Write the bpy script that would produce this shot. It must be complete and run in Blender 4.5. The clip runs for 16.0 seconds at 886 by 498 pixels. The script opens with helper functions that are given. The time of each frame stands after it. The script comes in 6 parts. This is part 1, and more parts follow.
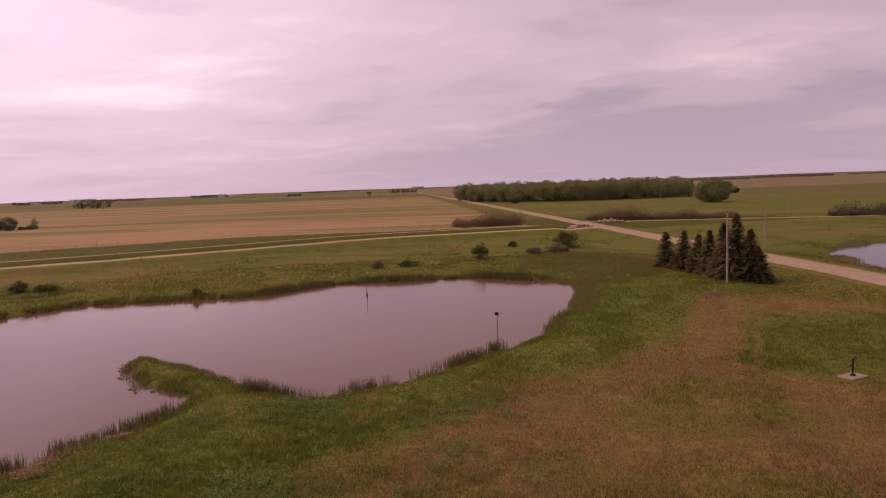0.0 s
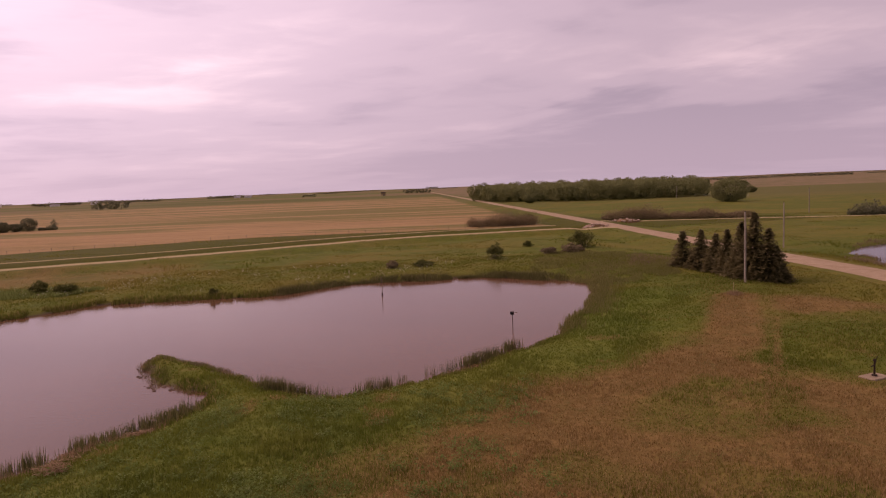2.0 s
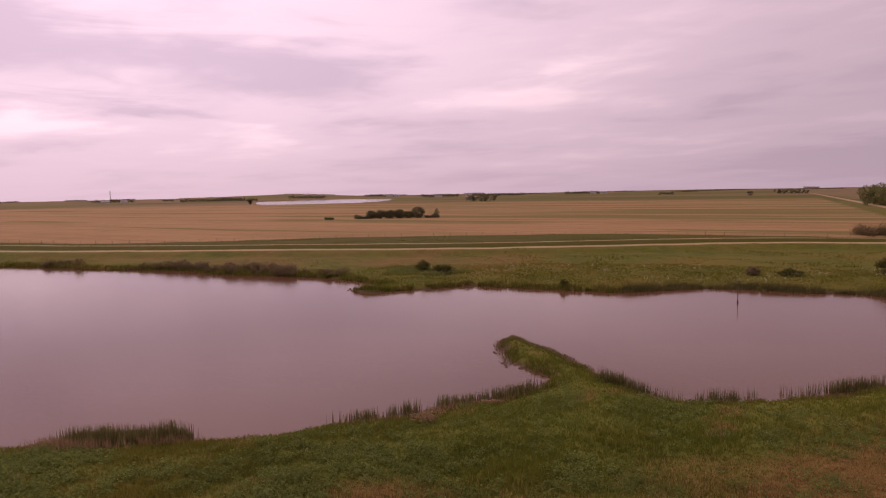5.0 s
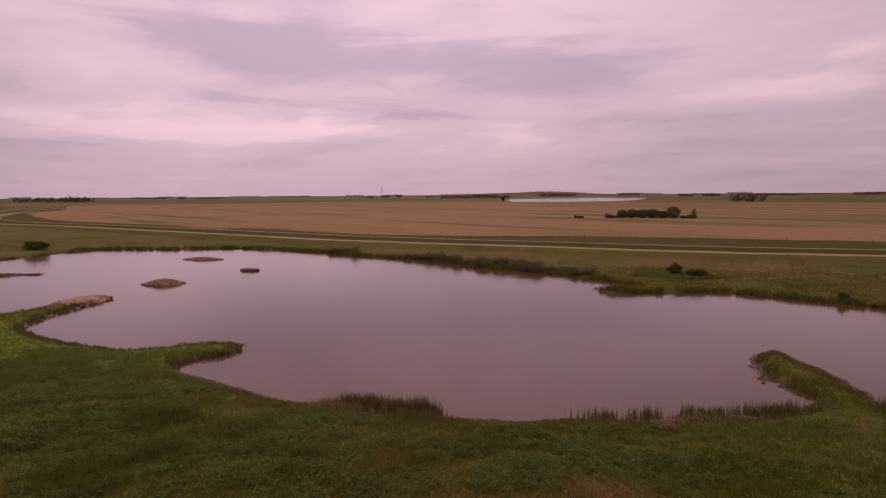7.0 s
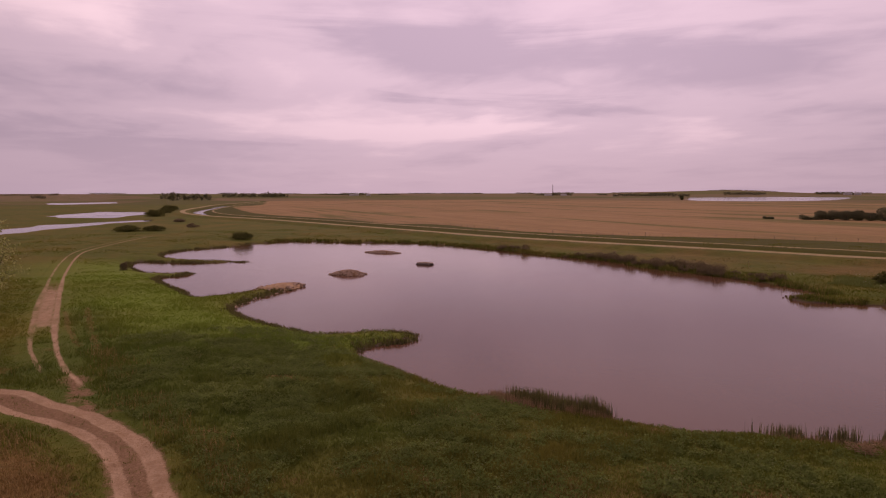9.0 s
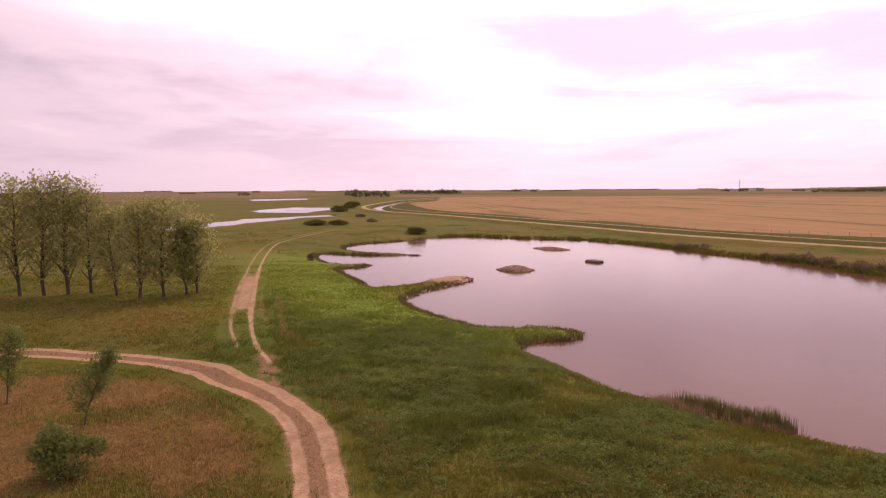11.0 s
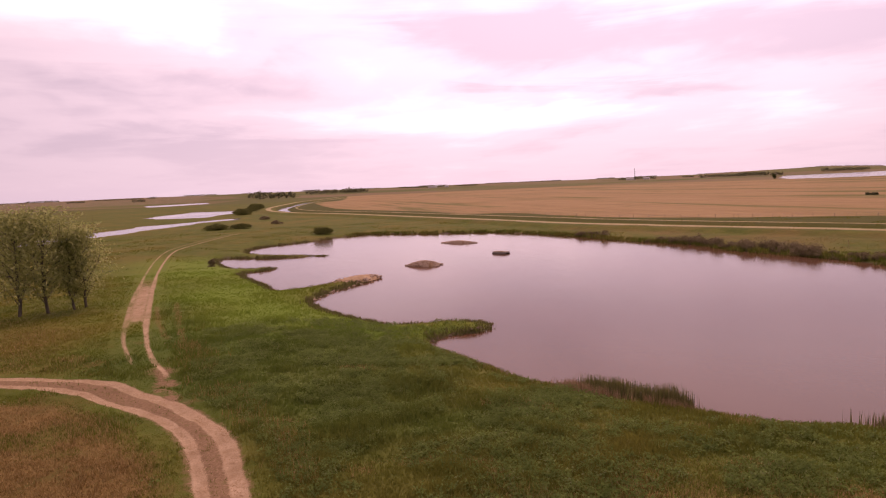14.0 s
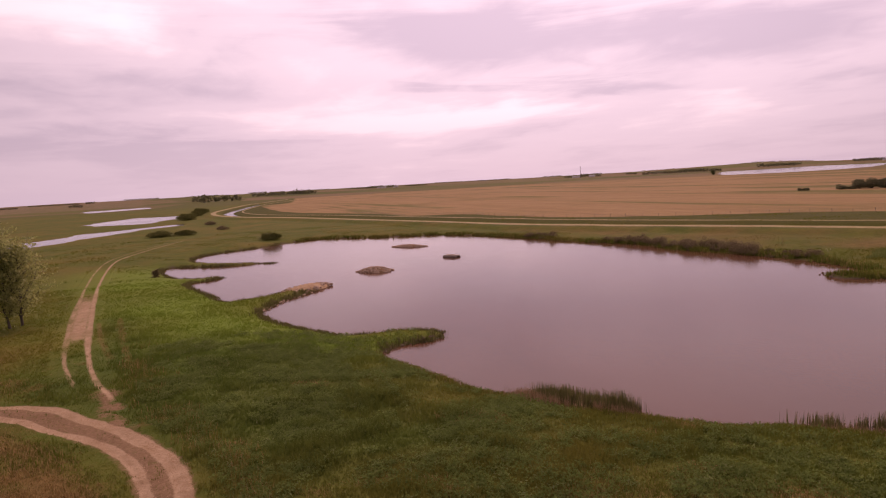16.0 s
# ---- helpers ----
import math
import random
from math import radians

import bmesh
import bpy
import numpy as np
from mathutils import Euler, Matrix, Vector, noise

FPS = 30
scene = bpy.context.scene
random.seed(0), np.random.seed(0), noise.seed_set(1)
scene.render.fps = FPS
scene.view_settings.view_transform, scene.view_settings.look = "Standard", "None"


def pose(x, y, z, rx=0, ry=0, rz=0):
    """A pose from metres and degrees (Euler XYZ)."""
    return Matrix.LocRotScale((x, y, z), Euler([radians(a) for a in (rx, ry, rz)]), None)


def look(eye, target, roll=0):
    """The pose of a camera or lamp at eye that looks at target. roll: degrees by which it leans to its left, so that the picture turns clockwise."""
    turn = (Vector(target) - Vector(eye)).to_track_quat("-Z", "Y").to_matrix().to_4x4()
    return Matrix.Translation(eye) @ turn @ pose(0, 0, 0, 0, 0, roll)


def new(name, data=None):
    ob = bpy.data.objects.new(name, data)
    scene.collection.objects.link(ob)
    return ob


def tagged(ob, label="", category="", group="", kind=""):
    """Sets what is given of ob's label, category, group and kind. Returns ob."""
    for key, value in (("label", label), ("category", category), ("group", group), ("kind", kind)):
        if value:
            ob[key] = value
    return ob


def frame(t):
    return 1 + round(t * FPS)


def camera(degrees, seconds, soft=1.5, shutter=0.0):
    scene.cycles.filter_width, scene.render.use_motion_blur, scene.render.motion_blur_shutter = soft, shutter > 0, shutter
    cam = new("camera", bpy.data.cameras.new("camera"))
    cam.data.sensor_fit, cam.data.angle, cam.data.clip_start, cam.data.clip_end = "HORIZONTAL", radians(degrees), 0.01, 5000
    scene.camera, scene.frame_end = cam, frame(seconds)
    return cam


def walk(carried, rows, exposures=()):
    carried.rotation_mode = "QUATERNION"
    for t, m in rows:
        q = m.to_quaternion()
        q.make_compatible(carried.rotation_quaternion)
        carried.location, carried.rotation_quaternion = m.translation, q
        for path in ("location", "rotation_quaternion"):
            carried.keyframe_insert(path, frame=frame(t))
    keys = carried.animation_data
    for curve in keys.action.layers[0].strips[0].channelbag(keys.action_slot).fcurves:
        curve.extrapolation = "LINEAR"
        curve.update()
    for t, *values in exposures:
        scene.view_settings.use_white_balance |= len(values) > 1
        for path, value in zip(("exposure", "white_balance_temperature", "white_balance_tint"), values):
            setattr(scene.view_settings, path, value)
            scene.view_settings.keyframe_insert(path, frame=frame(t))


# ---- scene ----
cam = camera(67.2, 16.0, soft=1.15)

PATH = [
    (0.00, pose(-0.00, 0.00, 13.00, 84.59, 2.11, 0.51)),
    (0.50, pose(0.02, 0.02, 12.97, 84.51, 2.39, -1.92)),
    (1.00, pose(-0.02, 0.03, 12.95, 84.50, 2.51, -2.42)),
    (1.50, pose(-0.04, 0.03, 12.93, 84.55, 2.48, -1.03)),
    (2.00, pose(-0.09, -0.01, 12.94, 84.65, 2.28, 1.73)),
    (2.50, pose(-0.00, -0.23, 12.95, 84.81, 2.09, 6.36)),
    (3.00, pose(-0.09, -0.21, 12.91, 84.99, 1.76, 11.89)),
    (3.50, pose(-0.02, -0.49, 12.93, 85.08, 1.48, 16.88)),
    (3.70, pose(-0.03, -0.58, 12.94, 85.12, 1.40, 18.95)),
    (4.22, pose(0.08, -0.76, 12.97, 85.17, 1.20, 24.07)),
    (4.75, pose(0.26, -0.89, 13.02, 85.21, 1.07, 28.95)),
    (5.28, pose(0.48, -1.00, 13.06, 85.24, 0.94, 34.11)),
    (5.80, pose(0.68, -1.12, 13.08, 85.27, 0.76, 40.05)),
    (6.00, pose(0.74, -1.18, 13.10, 85.27, 0.71, 42.58)),
    (6.50, pose(0.92, -1.33, 13.09, 85.32, 0.52, 48.59)),
    (7.00, pose(1.10, -1.47, 13.11, 85.31, 0.41, 52.74)),
    (7.50, pose(1.23, -1.62, 13.10, 85.31, 0.36, 56.15)),
    (8.00, pose(1.35, -1.81, 13.20, 85.25, 0.28, 59.46)),
    (8.50, pose(1.53, -1.91, 13.15, 85.23, 0.23, 63.09)),
    (9.00, pose(1.79, -2.17, 13.25, 85.15, 0.08, 67.25)),
    (9.50, pose(1.93, -2.13, 13.37, 85.01, -0.00, 72.13)),
    (10.00, pose(1.96, -1.95, 13.25, 85.00, 0.07, 75.83)),
    (10.20, pose(1.98, -1.92, 13.24, 84.97, 0.08, 77.35)),
    (10.72, pose(1.94, -1.83, 13.19, 84.92, 0.23, 80.66)),
    (11.25, pose(1.84, -1.70, 13.13, 84.86, 0.48, 82.47)),
    (11.78, pose(1.72, -1.57, 13.10, 84.80, 0.82, 82.54)),
    (12.30, pose(1.64, -1.50, 13.08, 84.73, 1.25, 80.65)),
    (12.50, pose(1.59, -1.50, 13.09, 84.70, 1.44, 79.53)),
    (13.00, pose(1.55, -1.22, 13.06, 84.58, 1.90, 77.07)),
    (13.50, pose(1.43, -1.35, 13.04, 84.47, 2.21, 74.93)),
    (14.00, pose(1.43, -1.22, 13.00, 84.46, 2.39, 73.93)),
    (14.50, pose(1.47, -1.34, 13.08, 84.40, 2.61, 72.45)),
    (15.00, pose(1.49, -1.34, 13.29, 84.33, 2.78, 71.00)),
    (15.50, pose(1.54, -1.41, 13.56, 84.30, 2.98, 70.10)),
    (16.00, pose(1.56, -1.24, 13.87, 84.22, 3.18, 69.57)),
]
EXPOSURES = [
    (0.0, 0.15, 8350, 66), (3.5, 0.11, 8350, 66), (6.0, -0.28, 8500, 70), (7.0, -0.50, 8450, 71), (9.0, -0.46, 8450, 70), (10.0, 0.08, 8550, 65),
    (12.4, 0.60, 8600, 63), (13.5, 0.42, 8600, 65), (14.5, 0.25, 8650, 66), (16.0, 0.03, 8550, 66),
]
walk(cam, PATH, EXPOSURES)

# ---- light: a bright overcast sky ----
SUN_EL, SUN_AZ = 40.0, 60.0          # degrees above the horizon, degrees to the left of +y


def make_world():
    world = bpy.data.worlds.new("sky")
    scene.world = world
    world.use_nodes = True
    nt = world.node_tree
    nt.nodes.clear()
    N, L = nt.nodes.new, nt.links.new

    def math_node(op, a, b=None):
        n = N("ShaderNodeMath")
        n.operation = op
        for i, v in enumerate((a, b)):
            if v is None:
                continue
            if isinstance(v, (int, float)):
                n.inputs[i].default_value = v
            else:
                L(v, n.inputs[i])
        return n.outputs[0]

    coord = N("ShaderNodeTexCoord")
    sep = N("ShaderNodeSeparateXYZ")
    L(coord.outputs["Generated"], sep.inputs[0])
    up = math_node("MAXIMUM", sep.outputs[2], 0.0)
    low = math_node("ADD", up, 0.10)
    flat = N("ShaderNodeCombineXYZ")
    L(math_node("DIVIDE", sep.outputs[0], low), flat.inputs[0])
    L(math_node("DIVIDE", sep.outputs[1], low), flat.inputs[1])
    turn = N("ShaderNodeMapping")
    turn.inputs["Rotation"].default_value = (0, 0, radians(-20))
    turn.inputs["Scale"].default_value = (0.9, 1.15, 1)
    L(flat.outputs[0], turn.inputs[0])

    def clouds(scale, detail, distortion, offset):
        m = N("ShaderNodeMapping")
        m.inputs["Location"].default_value = offset
        L(turn.outputs[0], m.inputs[0])
        n = N("ShaderNodeTexNoise")
        n.inputs["Scale"].default_value = scale
        n.inputs["Detail"].default_value = detail
        n.inputs["Roughness"].default_value = 0.5
        n.inputs["Distortion"].default_value = distortion
        L(m.outputs[0], n.inputs["Vector"])
        return n.outputs["Fac"]

    big = clouds(0.36, 3, 0.3, (3.1, 1.7, 0))
    streak = clouds(0.95, 7, 0.35, (7.7, 2.2, 0))
    wisp = clouds(3.2, 6, 0.8, (1.7, 5.2, 0))
    both = math_node("ADD", math_node("MULTIPLY", big, 0.55), math_node("ADD", math_node("MULTIPLY", streak, 0.30), math_node("MULTIPLY", wisp, 0.09)))
    # the larger banks of cloud: azimuth left of +y, height, half length, half depth (degrees), slope, weight
    banks = [(62, 11.2, 20, 1.9, 0.03, -0.14), (88, 10.0, 13, 1.6, -0.05, -0.05), (66, 7.4, 6.5, 0.45, 0.10, -0.10), (54.5, 6.5, 8, 0.55, 0.04, -0.11), (70, 5.2, 15, 1.7, 0.0, 0.20),
             (92, 5.8, 12, 0.7, 0.0, 0.08), (84, 4.1, 9, 0.4, 0.0, -0.09), (40, 17, 11, 5.0, 0.0, 0.13), (80, 15, 16, 2.0, 0.0, 0.05),
             (24, 13, 10, 4.0, 0.0, 0.08), (12, 9, 8, 2.2, 0.1, -0.06), (-13, 8.2, 13, 1.3, -0.18, 0.10), (-27, 15, 13, 3.5, -0.1, -0.09),
             (-22, 3.0, 26, 2.8, 0.0, -0.15), (39, 10.5, 9, 2.0, 0.0, -0.08), (47, 5.5, 9, 1.8, 0.0, 0.07), (104, 14, 15, 5.0, 0.0, 0.17),
             (101, 3.6, 15, 1.3, 0.0, -0.12), (18, 14, 30, 8, 0.0, 0.055), (106, 9, 12, 4, 0.0, -0.04)]
    deg = 180 / math.pi
    az = math_node("MULTIPLY", math_node("ARCTAN2", math_node("MULTIPLY", sep.outputs[0], -1.0), sep.outputs[1]), deg)
    el = math_node("MULTIPLY", math_node("ARCSINE", sep.outputs[2]), deg)
    # long level strata
    level = N("ShaderNodeCombineXYZ")
    L(math_node("MULTIPLY", az, 0.045), level.inputs[0])
    L(math_node("MULTIPLY", math_node("ADD", el, math_node("MULTIPLY", math_node("MINIMUM", math_node("SUBTRACT", az, 15.0), 0.0), 0.17)), 0.42), level.inputs[1])
    strata = N("ShaderNodeTexNoise")
    strata.inputs["Scale"].default_value = 1.0
    strata.inputs["Detail"].default_value = 7
    strata.inputs["Roughness"].default_value = 0.58
    strata.inputs["Distortion"].default_value = 0.5
    L(level.outputs[0], strata.inputs["Vector"])
    both = math_node("ADD", both, math_node("MULTIPLY", math_node("SUBTRACT", strata.outputs["Fac"], 0.5), 0.13))
    az = math_node("ADD", az, math_node("MULTIPLY", math_node("SUBTRACT", streak, 0.5), 22.0))
    el = math_node("ADD", el, math_node("MULTIPLY", math_node("SUBTRACT", strata.outputs["Fac"], 0.5), 4.0))
    for a0, e0, sa, se, slope, weight in banks:
        da = math_node("SUBTRACT", az, a0)
        de = math_node("SUBTRACT", math_node("SUBTRACT", el, e0), math_node("MULTIPLY", da, slope))
        r2 = math_node("ADD", math_node("POWER", math_node("ABSOLUTE", math_node("DIVIDE", da, sa)), 2.0), math_node("POWER", math_node("ABSOLUTE", math_node("DIVIDE", de, se)), 2.0))
        both = math_node("ADD", both, math_node("MULTIPLY", math_node("POWER", 2.718, math_node("MULTIPLY", r2, -1.0)), 0.88 * weight))
    ramp = N("ShaderNodeValToRGB")
    ramp.color_ramp.interpolation = "EASE"
    e = ramp.color_ramp.elements
    e[0].position, e[0].color = 0.36, (0.405, 0.49, 0.595, 1)
    e[1].position, e[1].color = 0.66, (0.86, 1.0, 1.06, 1)
    m = e.new(0.5)
    m.color = (0.59, 0.70, 0.795, 1)
    L(both, ramp.inputs[0])
    # the cloud is brighter round the hidden sun
    way = N("ShaderNodeVectorMath")
    way.operation = "DOT_PRODUCT"
    a, b = radians(SUN_AZ), radians(SUN_EL)
    way.inputs[1].default_value = (-math.sin(a) * math.cos(b), math.cos(a) * math.cos(b), math.sin(b))
    L(coord.outputs["Generated"], way.inputs[0])
    halo = math_node("POWER", math_node("MAXIMUM", way.outputs["Value"], 0.0), 3.0)
    bright = N("ShaderNodeMix")
    bright.data_type, bright.blend_type = "RGBA", "MULTIPLY"
    bright.inputs["Factor"].default_value = 1.0
    L(ramp.outputs[0], bright.inputs["A"])
    gain = N("ShaderNodeCombineXYZ")
    g = math_node("ADD", math_node("MULTIPLY", halo, 1.32), 0.77)
    for i in range(3):
        L(g, gain.inputs[i])
    L(gain.outputs[0], bright.inputs["B"])
    # the veil is thinner and bluer towards the horizon
    veil = N("ShaderNodeValToRGB")
    v = veil.color_ramp.elements
    v[0].position, v[0].color = 0.0, (1, 1, 1, 1)
    v[1].position, v[1].color = 0.17, (0, 0, 0, 1)
    L(up, veil.inputs[0])
    mix = N("ShaderNodeMix")
    mix.data_type = "RGBA"
    # the low veil is lit from the side where the sun stands
    side_way = N("ShaderNodeVectorMath")
    side_way.operation = "DOT_PRODUCT"
    side_way.inputs[1].default_value = (-math.sin(radians(70)), math.cos(radians(70)), 0)
    L(coord.outputs["Generated"], side_way.inputs[0])
    lit = math_node("ADD", math_node("MULTIPLY", math_node("POWER", math_node("MAXIMUM", side_way.outputs["Value"], 0.0), 2.5), 0.40), 0.84)
    low_tone = N("ShaderNodeCombineXYZ")
    for i, v0 in enumerate((0.50, 0.60, 0.73)):
        L(math_node("MULTIPLY", lit, v0), low_tone.inputs[i])
    L(low_tone.outputs[0], mix.inputs["B"])
    L(math_node("MULTIPLY", veil.outputs[0], 0.8), mix.inputs["Factor"])
    L(bright.outputs["Result"], mix.inputs["A"])
    sky = N("ShaderNodeTexSky")
    sky.sky_type, sky.sun_disc = "NISHITA", False
    sky.sun_elevation, sky.sun_rotation = radians(SUN_EL), radians(-SUN_AZ)
    thin = N("ShaderNodeMix")
    thin.data_type = "RGBA"
    thin.inputs["Factor"].default_value = 0.93
    blue = N("ShaderNodeMix")
    blue.data_type, blue.blend_type = "RGBA", "MULTIPLY"
    blue.inputs["Factor"].default_value = 1.0
    blue.inputs["B"].default_value = (0.1, 0.1, 0.1, 1)
    L(sky.outputs[0], blue.inputs["A"])
    L(blue.outputs["Result"], thin.inputs["A"])
    L(mix.outputs["Result"], thin.inputs["B"])
    back = N("ShaderNodeBackground")
    back.inputs["Strength"].default_value = 0.80
    L(thin.outputs["Result"], back.inputs[0])
    out = N("ShaderNodeOutputWorld")
    L(back.outputs[0], out.inputs[0])


make_world()
sun = new("sun", bpy.data.lights.new("sun", "SUN"))
sun.data.energy, sun.data.angle, sun.data.color = 1.1, radians(14), (1.0, 0.91, 0.80)
_a, _e = radians(SUN_AZ), radians(SUN_EL)
sun.matrix_world = look((-math.sin(_a) * math.cos(_e) * 100, math.cos(_a) * math.cos(_e) * 100, math.sin(_e) * 100), (0, 0, 0))

# ---- plan of the place (metres; the pond's water lies at z = 0) ----
FAR_SHORE = [(16, 83), (14.6, 85.6), (11.9, 87.8), (7.6, 90), (3.9, 92.6), (0, 93.6), (-4.8, 92), (-8, 91.6), (-12, 92), (-15.7, 91.4), (-18.5, 89.4),
             (-22, 85.4), (-25, 83), (-30, 82), (-35, 81.8), (-41, 81), (-46, 80), (-49, 75.5), (-52, 71.5), (-55, 68.6), (-58.3, 69.8), (-57.3, 69.7),
             (-56.4, 75.2), (-62, 77.6), (-68, 78.6), (-78, 78), (-85, 76.5), (-92, 75.5), (-103, 76.5), (-113, 73.3), (-121, 71), (-131, 69.6), (-140, 67.5),
             (-150, 64.5), (-158, 60.6), (-164, 56), (-170, 44), (-176, 38), (-181, 31), (-181.5, 26), (-178.5, 24)]
WEST_SHORE = [(-176, 19), (-168, 11.7), (-164, 5), (-159.5, 0), (-153, -2.5), (-143.3, -2), (-135.2, 4.8), (-130.2, 12.2), (-130.4, 10), (-131.6, 4), (-133.8, -1),
              (-137.5, -5.5), (-136.5, -8), (-129.5, -8), (-119.2, -5.9), (-114.9, -2), (-114.8, 1.5), (-114.3, 2), (-111.5, 0), (-111, -2.5), (-107.7, -3.6), (-99.8, -1.7),
              (-93.8, -0.3), (-87.8, 0.9), (-87, 2.9), (-89.4, 8), (-92.8, 11.5), (-93.3, 14.4), (-93.5, 15.5), (-89.4, 13.2), (-84.4, 8.8), (-80.7, 6.3), (-78, 4.8),
              (-74.9, 4.7), (-70.6, 5.3), (-65.8, 7), (-59.6, 10.2), (-58.3, 12.5), (-58.3, 15.8), (-56.7, 17.7), (-55.9, 18.7), (-54.5, 18.7), (-53, 17.3), (-53, 15),
              (-52.7, 13.7), (-50.9, 12.2)]
NEAR_SHORE = [(-47.3, 12.5), (-44.3, 13.4), (-38.8, 14.8), (-35.2, 17.1), (-31.7, 19), (-28.5, 21.5), (-25.9, 24), (-23.6, 27.1), (-21.6, 29.8), (-19.5, 33.1), (-17.9, 35.6),
              (-16.9, 37.8), (-16.7, 40.5), (-17.6, 42.3), (-18.8, 43.3), (-19.9, 44.5), (-20.8, 44.4), (-22.0, 45.4), (-22.9, 46.7), (-23.4, 47.9), (-24.4, 48.5), (-25, 49.6),
              (-25.5, 51.6), (-24.7, 52.0), (-22.2, 50.2), (-20.3, 49.1), (-18, 46.8), (-16.1, 45.3), (-14.1, 43.4), (-12.2, 41.6), (-9, 40.4), (-6.7, 40.9), (-4.3, 42.7), (-2.5, 44), (0, 45.8), (2, 48.7), (4.3, 51.5), (6.5, 53.6),
              (8.4, 56.9), (9.5, 60.9), (10.2, 63), (12.6, 67.4), (14.6, 75.9)]
POND = np.array(FAR_SHORE + WEST_SHORE + NEAR_SHORE, float)
ROAD_POND = np.array([(125, 128), (76, 118), (70.5, 114), (64, 106), (60, 102), (61, 99), (60, 95), (57.5, 92), (56, 88), (56, 82), (70, 70), (125, 75)], float) * 0.98
MARSH_A = np.array([(-212, -66), (-245, -66), (-269, -58.6), (-310, -43), (-348, -10), (-330, -8), (-300, -30), (-253, -46), (-231, -53)], float) * 0.965
MARSH_B = np.array([(-430, -61), (-511, -41), (-490, -10), (-440, -11), (-382, -28), (-393, -51)], float) * 0.965
MARSH_C = np.array([(-958, -136), (-1037, -65), (-915, -55), (-830, -110)], float) * 0.965
LAKE = np.array([(-730, 700), (-668, 722), (-650, 800), (-700, 930), (-820, 1116), (-1000, 1385), (-1260, 1470), (-1200, 1270), (-1160, 1085), (-830, 772)], float)
LEVEE = np.array([(40, 163), (30, 160.6), (6.7, 155.4), (-17, 148), (-41, 132.4), (-59, 120.5), (-73, 112.5), (-88, 106), (-103, 99.5), (-128, 87.5),
                  (-158, 76), (-184, 69), (-209, 62), (-249, 51), (-299, 37), (-335, 23), (-370, 13.5), (-410, 9), (-456, 9.5), (-500, 15),
                  (-554, 24), (-672, 46), (-749, 70), (-900, 115)], float)
FIELD_EDGE = np.array([(60, 187), (12, 185), (-2, 183), (-30, 184), (-45, 183), (-62, 180), (-78, 171), (-92, 164), (-108, 155), (-127, 143), (-147, 124), (-163, 112), (-180, 102),
                       (-210, 97), (-235, 95), (-253, 78), (-288, 76), (-318, 69), (-346, 60), (-388, 51), (-452, 48), (-633, 57), (-685, 89), (-1024, 141)], float)
LAND = 1.0                            # general level of the meadow


def road_x(y):
    return 52.0 - 0.083 * y


def smooth_line(points, steps=8):
    """Catmull-Rom line through the plan's points."""
    p = np.vstack([2 * points[0] - points[1], points, 2 * points[-1] - points[-2]])
    out = []
    for i in range(1, len(p) - 2):
        for u in np.linspace(0, 1, steps, endpoint=False):
            a, b, c, d = p[i - 1:i + 3]
            out.append(0.5 * (2 * b + (c - a) * u + (2 * a - 5 * b + 4 * c - d) * u * u + (3 * b - a - 3 * c + d) * u ** 3))
    return np.array(out + [points[-1]])


def resample(line, step):
    seg = np.hypot(*np.diff(line, axis=0).T)
    run = np.concatenate([[0], np.cumsum(seg)])
    s = np.linspace(0, run[-1], max(2, int(run[-1] / step)))
    return np.stack([np.interp(s, run, line[:, 0]), np.interp(s, run, line[:, 1])], 1)


def value_noise(x, y, seed=0):
    xi, yi = np.floor(x), np.floor(y)
    fx, fy = x - xi, y - yi
    fx, fy = fx * fx * (3 - 2 * fx), fy * fy * (3 - 2 * fy)

    def h(a, b):
        v = np.sin(a * 127.1 + b * 311.7 + seed * 74.7) * 43758.5453
        return v - np.floor(v)
    return (h(xi, yi) * (1 - fx) + h(xi + 1, yi) * fx) * (1 - fy) + (h(xi, yi + 1) * (1 - fx) + h(xi + 1, yi + 1) * fx) * fy


def fbm(x, y, scale, octaves=3, seed=0):
    out, amp, tot = 0.0, 1.0, 0.0
    for k in range(octaves):
        out = out + amp * value_noise(x / scale * 2 ** k, y / scale * 2 ** k, seed + k)
        tot += amp
        amp *= 0.5
    return out / tot


def line_distance(x, y, line):
    """Distance to a line and the side (positive to the left of its run)."""
    best, side = np.full(x.shape, 1e9), np.zeros(x.shape)
    for a, b in zip(line[:-1], line[1:]):
        d = b - a
        t = np.clip(((x - a[0]) * d[0] + (y - a[1]) * d[1]) / (d @ d), 0, 1)
        q = np.hypot(x - a[0] - t * d[0], y - a[1] - t * d[1])
        s = d[0] * (y - a[1]) - d[1] * (x - a[0])
        near = q < best
        best, side = np.where(near, q, best), np.where(near, s, side)
    return best, side


def outside(x, y, poly):
    """Signed distance to a closed outline: positive outside."""
    d, _ = line_distance(x, y, np.vstack([poly, poly[:1]]))
    inside = np.zeros(x.shape, bool)
    for a, b in zip(poly, np.roll(poly, -1, axis=0)):
        cross = (a[1] > y) != (b[1] > y)
        with np.errstate(divide="ignore", invalid="ignore"):
            inside ^= cross & (x < (b[0] - a[0]) * (y - a[1]) / (b[1] - a[1]) + a[0])
    return np.where(inside, -d, d)


def step_smooth(a, b, v):
    t = np.clip((v - a) / (b - a), 0, 1)
    return t * t * (3 - 2 * t)


